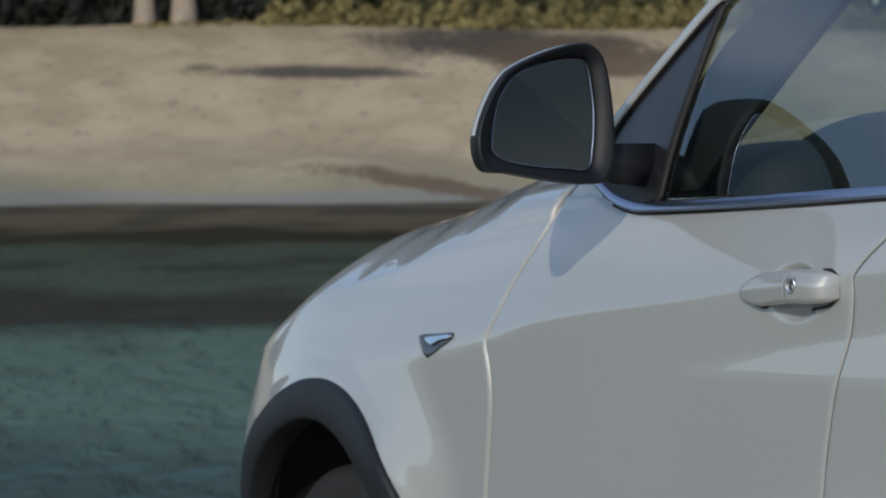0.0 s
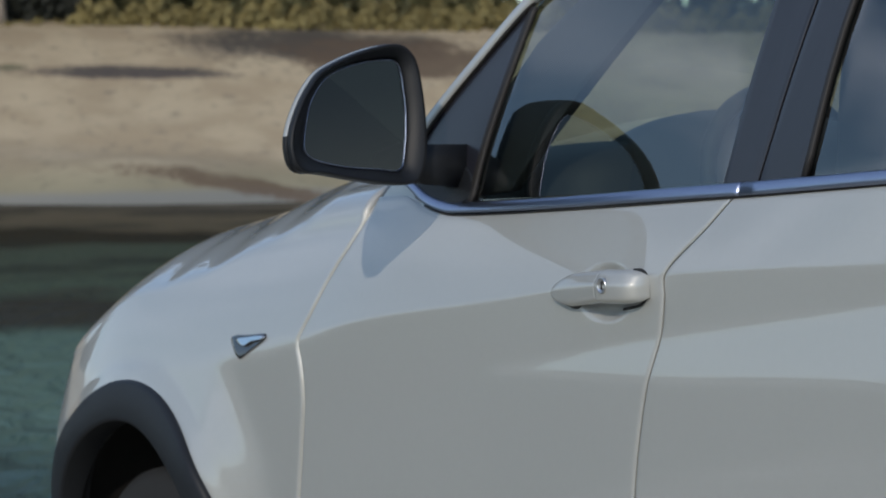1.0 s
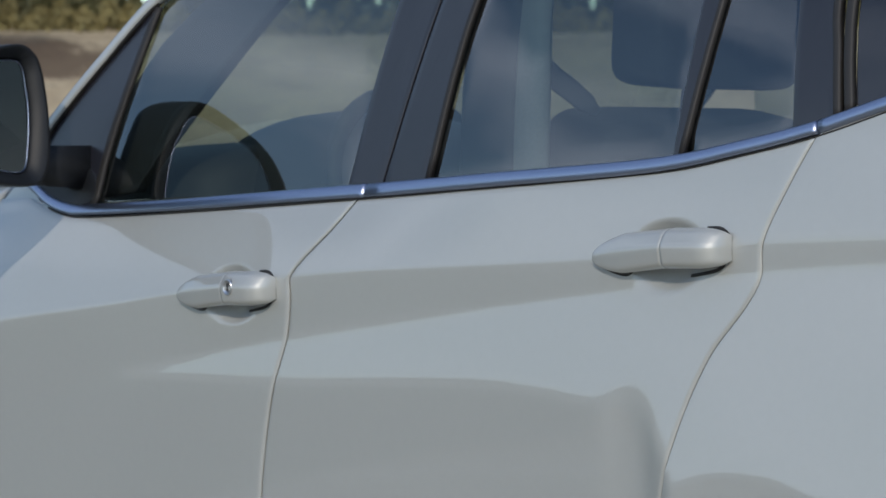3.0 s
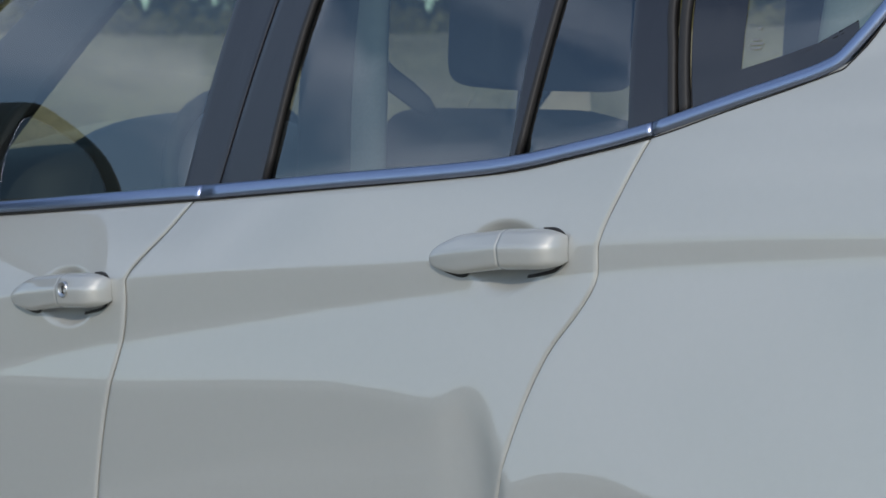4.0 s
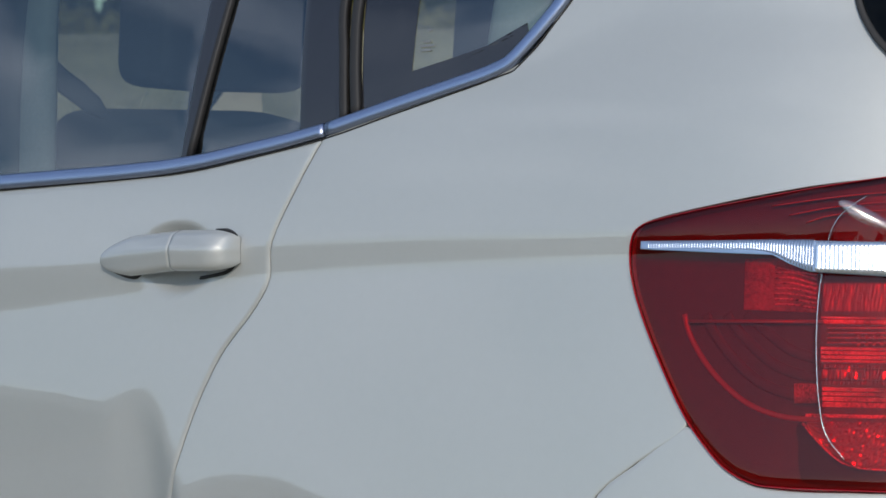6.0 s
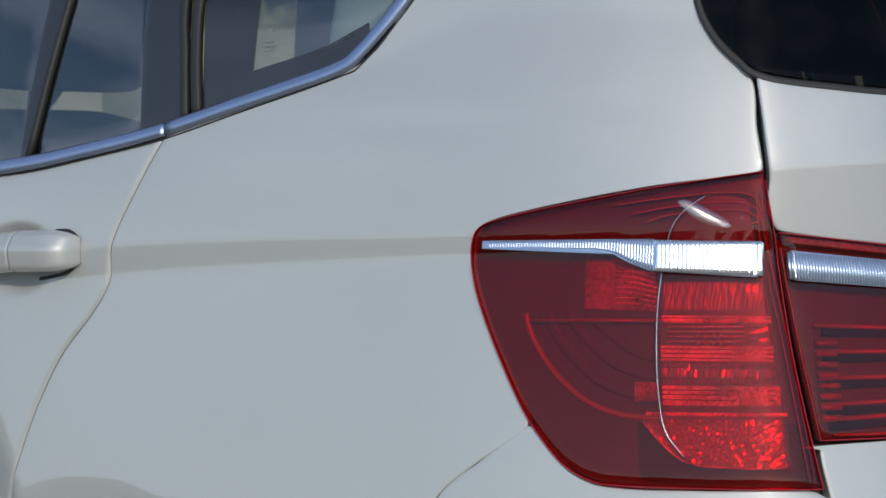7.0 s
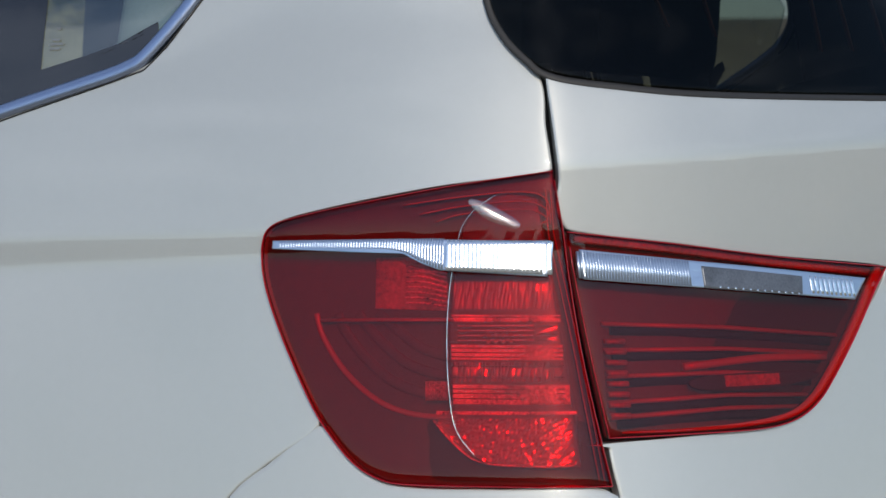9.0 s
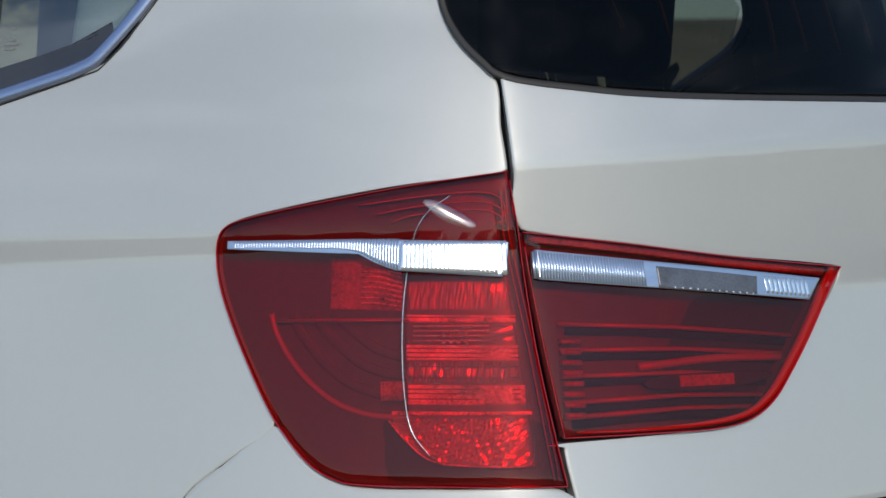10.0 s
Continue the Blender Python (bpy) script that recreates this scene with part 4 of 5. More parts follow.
    for z0, z1 in ((0.9525, 0.9495), (0.9475, 0.9445), (0.9425, 0.9395), (0.9065, 0.9035), (0.9015, 0.8985), (0.8955, 0.8925), (0.9875, 0.9845), (0.9325, 0.9295), (0.9195, 0.9165)):
        part("dark_groove", hand(ribbon([(3.517, z0), (3.58, (z0 + z1) / 2), (3.641, z1)], 0.0011, 0.0043, 0.0006, 4)), PAINTED_DARK, lamp)
    low_edge = spline((3.500, 0.868), (3.523, 0.844), (3.55, 0.827), (3.59, 0.8215), (3.648, 0.820))
    part("faceted_reflector", hand(facets(3.502, 3.646, 0.0, 0.873, 60, 18, 0.00045, 0.005, low_edge)), FACET, lamp, "faceted lower reflector", True)
    part("reflector_lip", hand(ribbon(course([(3.497, 0.871), (3.522, 0.843), (3.548, 0.8245), (3.59, 0.819), (3.64, 0.8175), (3.648, 0.823)], 6), 0.0022, 0.003, 0.002, 5)), REFLECT, lamp, "bright reflector lip")
    for k in range(4):
        part("reflector_bar", hand(ribbon([(3.524, 0.977 - 0.0055 * k), (3.57, 0.9765 - 0.0055 * k), (3.610, 0.976 - 0.0055 * k)], 0.0018, 0.006, 0.0015, 4)), DULL, lamp)
    part("chamber_edge", hand(ribbon(course(bulb[:8], 8), 0.0007, -0.0070, 0.0006, 5)), FLUTE, lamp, "bright chamber edge")
    part("chamber_lens", hand(patch(rounded(bulb, 6), -0.0065, 0.002, 8, 0.001, 0.014)), DOME, lamp, "bulged clear lens")
    part("light_bar", hand(ribbon([(3.36, 0.985), (3.44, 0.985), (3.52, 0.984)], 0.004, 0.006, 0.003, 5)), LIGHT_BAR, lamp)
    for q in range(8):
        s0, z0 = 3.556 + 0.0085 * (q % 4), 0.9665 - 0.0075 * (q // 4)
        part("led", hand(patch(rounded([(s0, z0), (s0 + 0.003, z0 + 0.003), (s0 + 0.006, z0), (s0 + 0.003, z0 - 0.003)], 3), 0.002, 0.002, 3, 0.0005, 0.002)), FLUTE, lamp, "small round diode")
    for q in range(13):
        part("light_guide", hand(ribbon([(3.488 + 0.002 * q, 0.915), (3.488 + 0.002 * q, 0.905), (3.488 + 0.002 * q, 0.893)], 0.001, 0.004, 0.001, 4)), REFLECT, lamp)
    # nested light rings
    for k, (a, b) in enumerate(((0.0, 0.0), (0.030, 0.024), (0.058, 0.046), (0.084, 0.066))):
        ring = course([(3.352 + a * 0.9, 0.993), (3.362 + a * 0.9, 0.965 + 0.3 * b), (3.39 + a * 0.85, 0.926 + b * 0.6), (3.43 + a * 0.6, 0.893 + b * 0.9), (3.475 + a * 0.4, 0.877 + b), (3.53, 0.874 + b)], 8)
        part("light_ring", hand(ribbon(ring, 0.006 if k == 0 else 0.012, 0.010 + 0.0005 * k, 0.002 if k == 0 else 0.0015, 6)), LIGHT_BAR if k == 0 else LAMP_IN, lamp)
    part("indicator", hand(patch(full_line([(3.425, 1.056), (3.425, 0.998), (3.512, 0.994), (3.512, 1.035), (3.488, 1.047), (3.466, 1.056)], 5), 0.009, 0.003, 5, 0.001)), LAMP_MID, lamp, "dim indicator chamber")
    for k in range(8):
        part("indicator_rib", hand(ribbon(course([(3.463, 1.046 - 0.006 * k), (3.485, 1.0455 - 0.006 * k - (0.004 if k == 0 else 0)), (3.511, 1.0375 - 0.0055 * k)], 3), 0.0026, 0.006, 0.002, 4)), REFLECT, lamp, "silver indicator rib")
    for z0, k in ((1.128, 0), (1.117, 1), (1.108, 2)):
        part("seam_line", hand(ribbon(course([(3.46 + 0.02 * k, z0 - 0.012), (3.53, z0 - 0.004), (3.60, z0), (3.628, z0 - 0.01), (3.632 - 0.006 * k, 1.09)], 5), 0.0018, 0.004, 0.0012, 4)), RED_RIM, lamp, "fine red seam")
    for d in (0.007, 0.013):
        part("seam_line", hand(ribbon([(3.640 - d, 1.13), (3.642 - d, 1.08), (3.664 - d, 0.95), (3.682 - d, 0.80)], 0.0014, 0.0, 0.0012, 4)), RED_RIM, lamp, "fine red seam")


on_patch, on_ribbon = patch, ribbon


def gate_tipped(s, z, off=0.0):
    """The same for the tailgate's lamp, following the slope of its strip."""
    mid = 1.047 - 0.125 * (np.asarray(s) - 3.66)
    x, y, _ = gate_skin(s, mid, off + (np.asarray(z) - mid) * 0.24)
    return x, y, np.asarray(z, float)


def gate_lamp(hand):
    patch, ribbon = partial(on_patch, on=gate_skin), partial(on_ribbon, on=gate_skin)
    lamp = part("tailgate_lamp", hand(patch(rounded(GATE_LAMP, 6), -0.005, 0.004, 10, 0.003)), RED, tailgate, "red tailgate lamp with clear strip")
    part("lamp_housing", hand(patch(rounded(GATE_LAMP, 6), 0.012, 0.0, 10, 0.0)), LAMP_IN, lamp, "dark red lamp housing")
    rim = rounded(GATE_LAMP, 5)
    part("lens_rim", hand(ribbon(rim, 0.0016, -0.004, 0.0016, 5)), RED_RIM, lamp)
    part("lens_border", hand(ribbon(course([(4.118, 1.021), (4.058, 0.952), (4.008, 0.903), (3.972, 0.874), (3.93, 0.857), (3.86, 0.851), (3.78, 0.8505), (3.70, 0.852)], 6), (0.014, 0.0025), -0.003, 0.002, 5)), RED_RIM, lamp, "bright red lens border")
    part("lens_border", hand(ribbon(course([(3.660, 1.0735), (3.78, 1.058), (3.94, 1.036), (4.105, 1.0185)], 6), 0.010, 0.004, 0.002, 5)), LAMP_MID, lamp, "dim red upper border")
    part("clear_strip", hand(patch(full_line([(3.662, 1.061), (3.664, 1.027), (3.80, 1.013), (4.058, 0.987), (4.086, 1.012), (3.80, 1.044)], 8), -0.0115, 0.002, 6, 0.001, on=gate_tipped)), SKY_FLUTE, lamp, "silver fluted strip")
    flutes = [ribbon([(s, 1.028 - (s - 3.664) * 0.1), (s, 1.043 - (s - 3.664) * 0.108), (s, 1.0585 - (s - 3.664) * 0.115)], 0.0030, -0.0115, 0.0003, 4, on=gate_tipped) for s in np.arange(3.660, 3.80, 0.0036)]
    for q in flutes:
        part("flute", hand(q), SKY_FLUTE, lamp, "silver flute")
    part("strip_end", hand(patch(full_line([(3.815, 1.012), (3.815, 1.037), (3.97, 1.019), (3.965, 0.998)], 6), -0.013, 0.003, 5, 0.001, on=gate_tipped)), INLAY, lamp, "grey strip inlay")
    for k in range(12):
        q = 3.835 + 0.011 * k
        part("strip_dot", hand(patch(rounded([(q, 1.0135 - 0.105 * (q - 3.815)), (q + 0.0015, 1.015 - 0.105 * (q - 3.815)), (q + 0.003, 1.0135 - 0.105 * (q - 3.815)), (q + 0.0015, 1.0125 - 0.105 * (q - 3.815))], 3), -0.0135, 0.001, 3, 0.0003, on=gate_tipped)), FLUTE, lamp, "bright dot")
    for k in range(10):
        q = 3.985 + 0.008 * k
        part("flute", hand(ribbon(course([(q, 0.998 - (q - 3.985) * 0.1), (q, 1.007 - (q - 3.985) * 0.1), (q, 1.0185 - (q - 3.985) * 0.1)], 2), 0.005, -0.0112, 0.0006, 4, on=gate_tipped)), FLUTE, lamp, "silver flute")
    for z0, z1 in ((0.975, 0.945), (0.945, 0.925), (0.915, 0.90), (0.885, 0.878), (0.868, 0.865)):
        part("light_bar", hand(ribbon([(3.69, z0), (3.85, (z0 + z1) / 2 + 0.004), (4.03 - (0.97 - z0) * 0.7, z1)], 0.005, 0.007, 0.004, 5)), LIGHT_BAR, lamp)
        part("dark_bar", hand(ribbon([(3.70, z0 - 0.008), (3.85, (z0 + z1) / 2 - 0.004), (4.02 - (0.97 - z0) * 0.7, z1 - 0.007)], 0.010, 0.0085, 0.002, 5)), DARK, lamp, "dark bar")
    # Painted dark area where the lens reflects no bright sky.
    part("lens_dark_patch", hand(patch(rounded([(3.905, 1.000), (3.862, 0.97), (3.832, 0.935), (3.826, 0.90), (3.838, 0.868), (3.855, 0.855), (3.93, 0.862), (3.99, 0.90), (4.045, 0.955), (4.06, 0.985)], 5), 0.0105, 0.0, 5, 0.0)), PAINTED_DARK, lamp, "dark patch for where the lens mirrors no sky")
    part("light_bar", hand(ribbon(course([(3.79, 0.921), (3.90, 0.925), (4.012, 0.921)], 5), 0.009, 0.007, 0.003, 5)), LIGHT_BAR, lamp)
    part("bulb_slot", hand(patch(rounded([(3.795, 0.905), (3.85, 0.910), (3.975, 0.906), (3.985, 0.897), (3.90, 0.889), (3.81, 0.893)], 6), 0.0025, 0.002, 5, 0.0005)), PAINTED_DARK, lamp, "dark bulb slot")
    part("bulb", hand(facets(3.842, 3.925, 0.8955, 0.9085, 30, 6, 0.0009, 0.0015, on=gate_skin)), LAMP_MID, lamp, "faceted bulb shield", True)
    bars = [ribbon([(3.69, 0.955 - 0.012 * k), (3.715, 0.954 - 0.012 * k)], 0.006, 0.004, 0.003, 4) for k in range(8)]
    for q in bars:
        part("reflector_bar", hand(q), LAMP_MID, lamp)


for hand in (lambda q: q, other):
    rear_lamp(hand)
    gate_lamp(hand)

# ---- cabin ----
part("dashboard", joined(pillow(1.10, HALF, 1.12, 0.42, 1.40, 0.29, 5), pillow(1.32, 0.56, 1.13, 0.66, 0.44, 0.36, 2.4), pillow(1.25, HALF + 0.02, 0.85, 0.5, 0.30, 0.4, 5)), DASH, car, "black dashboard")
wheel_pts = [(1.49, 0.55 + 0.19 * math.cos(a), 1.15 + 0.185 * math.sin(a)) for a in np.linspace(0, 2 * math.pi, 40)]
wheel_pts = [(x - 0.3 * (z - 1.15), y, z) for x, y, z in wheel_pts]
sw = part("steering_wheel", tube(wheel_pts, 0.016, 10), DASH, car, "black steering wheel")
part("wheel_hub", joined(pillow(1.47, 0.55, 1.14, 0.07, 0.16, 0.12, 3), tube([(1.48, 0.37, 1.15), (1.48, 0.73, 1.15)], 0.016)), DASH, sw)


def seat(x, y, wide, name="front_seat"):
    s = part(name, pillow(x, y, 0.66, 0.52, wide, 0.2, 4), CLOTH, car, "dark grey upholstered seat")
    part("backrest", joined(pillow(x + 0.32, y, 0.95, 0.16, wide + 0.04, 0.66, 10, 14), pillow(x + 0.27, y - wide * 0.42, 0.95, 0.14, 0.10, 0.5, 3, 14), pillow(x + 0.27, y + wide * 0.42, 0.95, 0.14, 0.10, 0.5, 3, 14)), CLOTH, s)
    for k in (-0.10, 0.0) if wide < 0.8 else ():
        part("headrest_post", tube([(x + 0.40, y + k * 0.35, 1.22), (x + 0.425, y + k * 0.35, 1.38)], 0.006, 8), DASH, s)
    for k in (0,) if wide < 0.8 else (-0.45, 0, 0.45):
        part("headrest", pillow(x + 0.43, y + k + 0.008, 1.426, 0.12, 0.34, 0.235, 8, 6), CLOTH, s, "dark headrest")


seat(1.77, 0.52, 0.50)
seat(1.77, 1.36, 0.50)
part("seat_belt", tube([(2.17, 0.175, 1.35), (2.20, 0.18, 1.322), (2.225, 0.19, 1.302), (2.25, 0.20, 1.280), (2.266, 0.207, 1.265)], [0.017, 0.017, 0.017, 0.015, 0.006], 10, 0.25), DASH, car, "dark seat belt")
seat(2.72, HALF, 1.30, "rear_seat")
for g in (False, True):
    trim = sheet(const(1.0), const(3.5), const(0.4), lambda s: waist_low(np.minimum(s, 2.9)) - 0.004 + 0.3 * smooth(2.9, 3.5, s) * 0.3, 10, 40, off=0.09, lip=0)
    part("door_lining", other(trim) if g else trim, DASH, car, "dark door lining")
    for pts in ([(2.195, 1.16), (2.17, 1.30), (2.14, 1.435), (2.12, 1.58)], [(3.035, 1.27), (3.035, 1.45), (3.03, 1.58)]):
        # The far rear lining is a darkened copy: cabin shade put into its colour.
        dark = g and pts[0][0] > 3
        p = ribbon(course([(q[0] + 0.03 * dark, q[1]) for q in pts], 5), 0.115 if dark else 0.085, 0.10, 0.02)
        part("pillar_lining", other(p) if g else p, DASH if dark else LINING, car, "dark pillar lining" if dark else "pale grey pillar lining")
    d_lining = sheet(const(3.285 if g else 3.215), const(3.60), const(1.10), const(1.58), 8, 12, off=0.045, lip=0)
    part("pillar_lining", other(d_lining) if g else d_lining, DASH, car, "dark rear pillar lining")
    p = ribbon(course([(2.125, 1.16), (2.10, 1.30), (2.08, 1.435), (2.065, 1.58)], 5), 0.125, 0.085, 0.02)
    part("pillar_lining", other(p) if g else p, DASH, car, "dark pillar lining")
    if g:
        continue
    p = patch(rounded([(1.05, 1.16), (1.20, 1.17), (1.27, 1.245), (1.455, 1.42), (1.58, 1.53), (1.40, 1.57), (1.20, 1.43), (1.05, 1.26)], 5, sharp=True), 0.07, 0.02, 5)
    part("pillar_lining", other(p) if g else p, DASH, car, "dark pillar lining")
part("headlining", ([(x, y, z - 0.03) for x, y, z in roof_v], grid_faces(40, rn + 1)), LINING, car, "pale grey headlining")
part("parcel_shelf", pillow(3.35, HALF, 1.12, 0.55, 1.40, 0.04, 6), CLOTH, car, "dark parcel shelf")

# Black printed edge of the quarter glass, broad at its front and foot.
foot = [(2.874, 1.246), (2.97, 1.263), (3.082, 1.296), (3.112, 1.332), (3.108, 1.346), (3.088, 1.330), (3.005, 1.308), (2.944, 1.294), (2.872, 1.275)]
for g in (False, True):
    for line in ([(2.872, 1.250), (2.938, 1.272), (2.9435, 1.296), (2.938, 1.384), (2.93, 1.55), (2.842, 1.55), (2.85, 1.39)], foot):
        geo = patch(full_line(line, 4), 0.0072, 0.0, 4, 0.0)
        part("glass_edge_print", other(geo) if g else geo, PIANO, car, "black printed glass edge")

# Etched maker's marks on the quarter glass, too small to read.
marks = [patch(full_line([(s, z), (s + w, z), (s + w, z + 0.0026), (s, z + 0.0026)], 2), 0.0065, 0.0, 2, 0.0) for s, z, w in ((2.953, 1.318, 0.016), (2.951, 1.3235, 0.022), (2.955, 1.329, 0.012), (2.960, 1.343, 0.006))]
for q in marks:
    part("glass_mark", q, PRINT, car, "small pale etched mark")

# ---- the shore ----
WATER = -0.42


def land(x, y):
    """Height of the sand: the near beach, the bed of the inlet, the far beach that climbs to the trees, dunes behind."""
    r = math.hypot(x, y)
    w = float(smooth(-7.5, -16, x - 0.25 * y + 0.35 * noise.noise((x * 0.12, y * 0.12, 0))))
    behind = float(smooth(6, 20, y))
    w = max(w * float(smooth(-13, -6, y)), behind * float(smooth(-40, 10, y)))
    near = 0.0 + 0.0262 * max(-3.0, min(0.0, x + 2.1)) + 0.02 * noise.noise((x * 0.5, y * 0.5, 3)) - 0.12 * float(smooth(-5.2, -8, x))
    wander = r + 9.0 * noise.noise((x * 0.1, y * 0.1, 21)) * (1 - float(smooth(99, 107, r)))
    far = float(spline((70, -1.4), (88, -0.75), (95, -0.40), (104, 1.5), (121, 6.75), (150, 7.6), (400, 9.0))(wander)) if r > 70 else -1.4
    far += 0.35 * noise.noise((x * 0.05, y * 0.05, 7)) * float(smooth(90, 110, r))
    far += 0.8 * noise.noise((x * 0.075, y * 0.09, 11)) * float(smooth(80, 88, r)) * (1 - float(smooth(100, 112, r)))
    far = min(far, 14.0)
    dune = 5.5 * float(smooth(35, 80, r)) + 1.2 * noise.noise((x * 0.03, y * 0.03, 1)) * float(smooth(25, 60, r)) + 1.1 * noise.noise((x * 0.16, y * 0.16, 4)) * float(smooth(40, 62, r)) * (1 - float(smooth(140, 200, r)))
    return (near + dune) * (1 - w) + far * w


rad = np.concatenate([np.linspace(0.3, 20, 60), np.linspace(21, 80, 30), np.linspace(81, 128, 80), np.geomspace(132, 3000, 26)])
NA = 420
gv = [(0.0, 0.0, land(0, 0))]
for r in rad:
    for k in range(NA):
        a = 2 * math.pi * k / NA
        x, y = r * math.cos(a), r * math.sin(a)
        gv.append((x, y, land(x, y)))
gf = [(0, 1 + k, 1 + (k + 1) % NA) for k in range(NA)] + grid_faces(len(rad), NA, 1, True)
SAND = bpy.data.materials.new("beach_sand")
SAND.use_nodes = True
nt = SAND.node_tree
bs = nt.nodes["Principled BSDF"]
bs.inputs["Roughness"].default_value = 0.9


def node(tree, kind, **values):
    n = tree.nodes.new(kind)
    for k, v in values.items():
        n.inputs[k.replace("_", " ")].default_value = v
    return n


geo = nt.nodes.new("ShaderNodeNewGeometry")
sep = nt.nodes.new("ShaderNodeSeparateXYZ")
nt.links.new(geo.outputs["Position"], sep.inputs[0])


def maths(op, a, b=None, tree=nt, clamp=False):
    n = tree.nodes.new("ShaderNodeMath")
    n.operation, n.use_clamp = op, clamp
    for i, v in enumerate((a, b)):
        if v is None:
            continue
        if isinstance(v, (int, float)):
            n.inputs[i].default_value = v
        else:
            tree.links.new(v, n.inputs[i])
    return n.outputs[0]


def step(v, lo, hi, tree=nt):
    n = node(tree, "ShaderNodeMapRange", From_Min=lo, From_Max=hi)
    n.interpolation_type = "SMOOTHSTEP"
    tree.links.new(v, n.inputs["Value"])
    return n.outputs["Result"]


def blend(fac, a, b, tree=nt):
    n = tree.nodes.new("ShaderNodeMix")
    n.data_type = "RGBA"
    for key, v in (("Factor", fac), ("A", a), ("B", b)):
        if isinstance(v, tuple):
            n.inputs[key].default_value = (*v, 1)
        elif isinstance(v, (int, float)):
            n.inputs[key].default_value = v
        else:
            tree.links.new(v, n.inputs[key])
    return n.outputs["Result"]


def cloud(scale, detail=5.0, stretch=None):
    n = node(nt, "ShaderNodeTexNoise", Scale=scale, Detail=detail)
    nt.links.new(geo.outputs["Position"], n.inputs["Vector"])
    return n.outputs["Fac"]


def spot(x, y, rx, ry, turn, rough, scale):
    """How far a place lies inside an uneven patch on the ground: 1 inside."""
    c, s = math.cos(radians(turn)), math.sin(radians(turn))
    dx, dy = maths("SUBTRACT", sep.outputs[0], x), maths("SUBTRACT", sep.outputs[1], y)
    u = maths("DIVIDE", maths("ADD", maths("MULTIPLY", dx, c), maths("MULTIPLY", dy, s)), rx)
    v = maths("DIVIDE", maths("SUBTRACT", maths("MULTIPLY", dy, c), maths("MULTIPLY", dx, s)), ry)
    q = maths("ADD", maths("MULTIPLY", u, u), maths("MULTIPLY", v, v))
    q = maths("ADD", q, maths("MULTIPLY", maths("SUBTRACT", cloud(scale, 9.0), 0.5), rough))
    q = maths("ADD", q, maths("MULTIPLY", maths("SUBTRACT", cloud(scale * 6), 0.5), rough * 0.8))
    return step(q, 1.35, 0.25)


h = sep.outputs[2]
sand = blend(step(cloud(0.35), 0.35, 0.65), (0.42, 0.325, 0.208), (0.53, 0.425, 0.28))
sand = blend(step(cloud(1.6), 0.55, 0.75), sand, (0.29, 0.235, 0.165))
sand = blend(maths("MULTIPLY", step(cloud(9.0), 0.5, 0.8), 0.35), sand, (0.25, 0.20, 0.145))
damp = step(maths("ADD", h, maths("MULTIPLY", cloud(0.12), 1.2)), 1.9, 0.75)
sand = blend(maths("MULTIPLY", damp, 0.65), sand, (0.27, 0.25, 0.155))
wet = step(maths("ADD", h, maths("MULTIPLY", cloud(0.2), 0.5)), 0.42, 0.10)
sand = blend(wet, sand, (0.285, 0.27, 0.225))
# scrub covers the dunes behind
back = step(maths("SUBTRACT", maths("MULTIPLY", sep.outputs[0], -0.1), sep.outputs[1]), 22.0, 30.0)
sand = blend(back, sand, blend(step(cloud(0.5), 0.4, 0.65), (0.10, 0.10, 0.05), (0.19, 0.17, 0.10)))
# Tree shadow painted into the sand as dark patches; weed wrack nearer the water.
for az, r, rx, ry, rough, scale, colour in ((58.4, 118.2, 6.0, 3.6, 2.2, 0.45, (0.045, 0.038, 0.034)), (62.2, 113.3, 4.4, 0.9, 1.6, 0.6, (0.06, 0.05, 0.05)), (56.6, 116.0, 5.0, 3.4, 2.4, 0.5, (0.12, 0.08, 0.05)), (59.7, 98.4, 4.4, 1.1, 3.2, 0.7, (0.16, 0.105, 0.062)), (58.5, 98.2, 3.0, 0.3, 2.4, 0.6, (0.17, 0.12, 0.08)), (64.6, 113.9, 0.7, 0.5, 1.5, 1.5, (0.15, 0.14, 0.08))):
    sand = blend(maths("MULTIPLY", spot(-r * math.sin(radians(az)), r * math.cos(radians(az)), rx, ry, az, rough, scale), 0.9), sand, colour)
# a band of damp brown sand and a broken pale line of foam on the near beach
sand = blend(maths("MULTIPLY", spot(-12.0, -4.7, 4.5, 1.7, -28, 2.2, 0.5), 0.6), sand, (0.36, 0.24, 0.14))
for x, y, rx, ry, turn in ((-10.5, -2.3, 0.7, 0.10, -14), (-9.5, -2.75, 0.5, 0.08, -22), (-8.75, -2.95, 0.35, 0.12, -40)):
    sand = blend(spot(x, y, rx, ry, turn, 1.6, 2.5), sand, (0.80, 0.76, 0.68))
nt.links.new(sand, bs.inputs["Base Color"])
bp = node(nt, "ShaderNodeBump", Strength=0.5, Distance=0.03)
nt.links.new(cloud(6.0, 8.0), bp.inputs["Height"])
nt.links.new(bp.outputs["Normal"], bs.inputs["Normal"])
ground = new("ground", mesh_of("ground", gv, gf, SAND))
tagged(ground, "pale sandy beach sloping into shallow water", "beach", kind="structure")

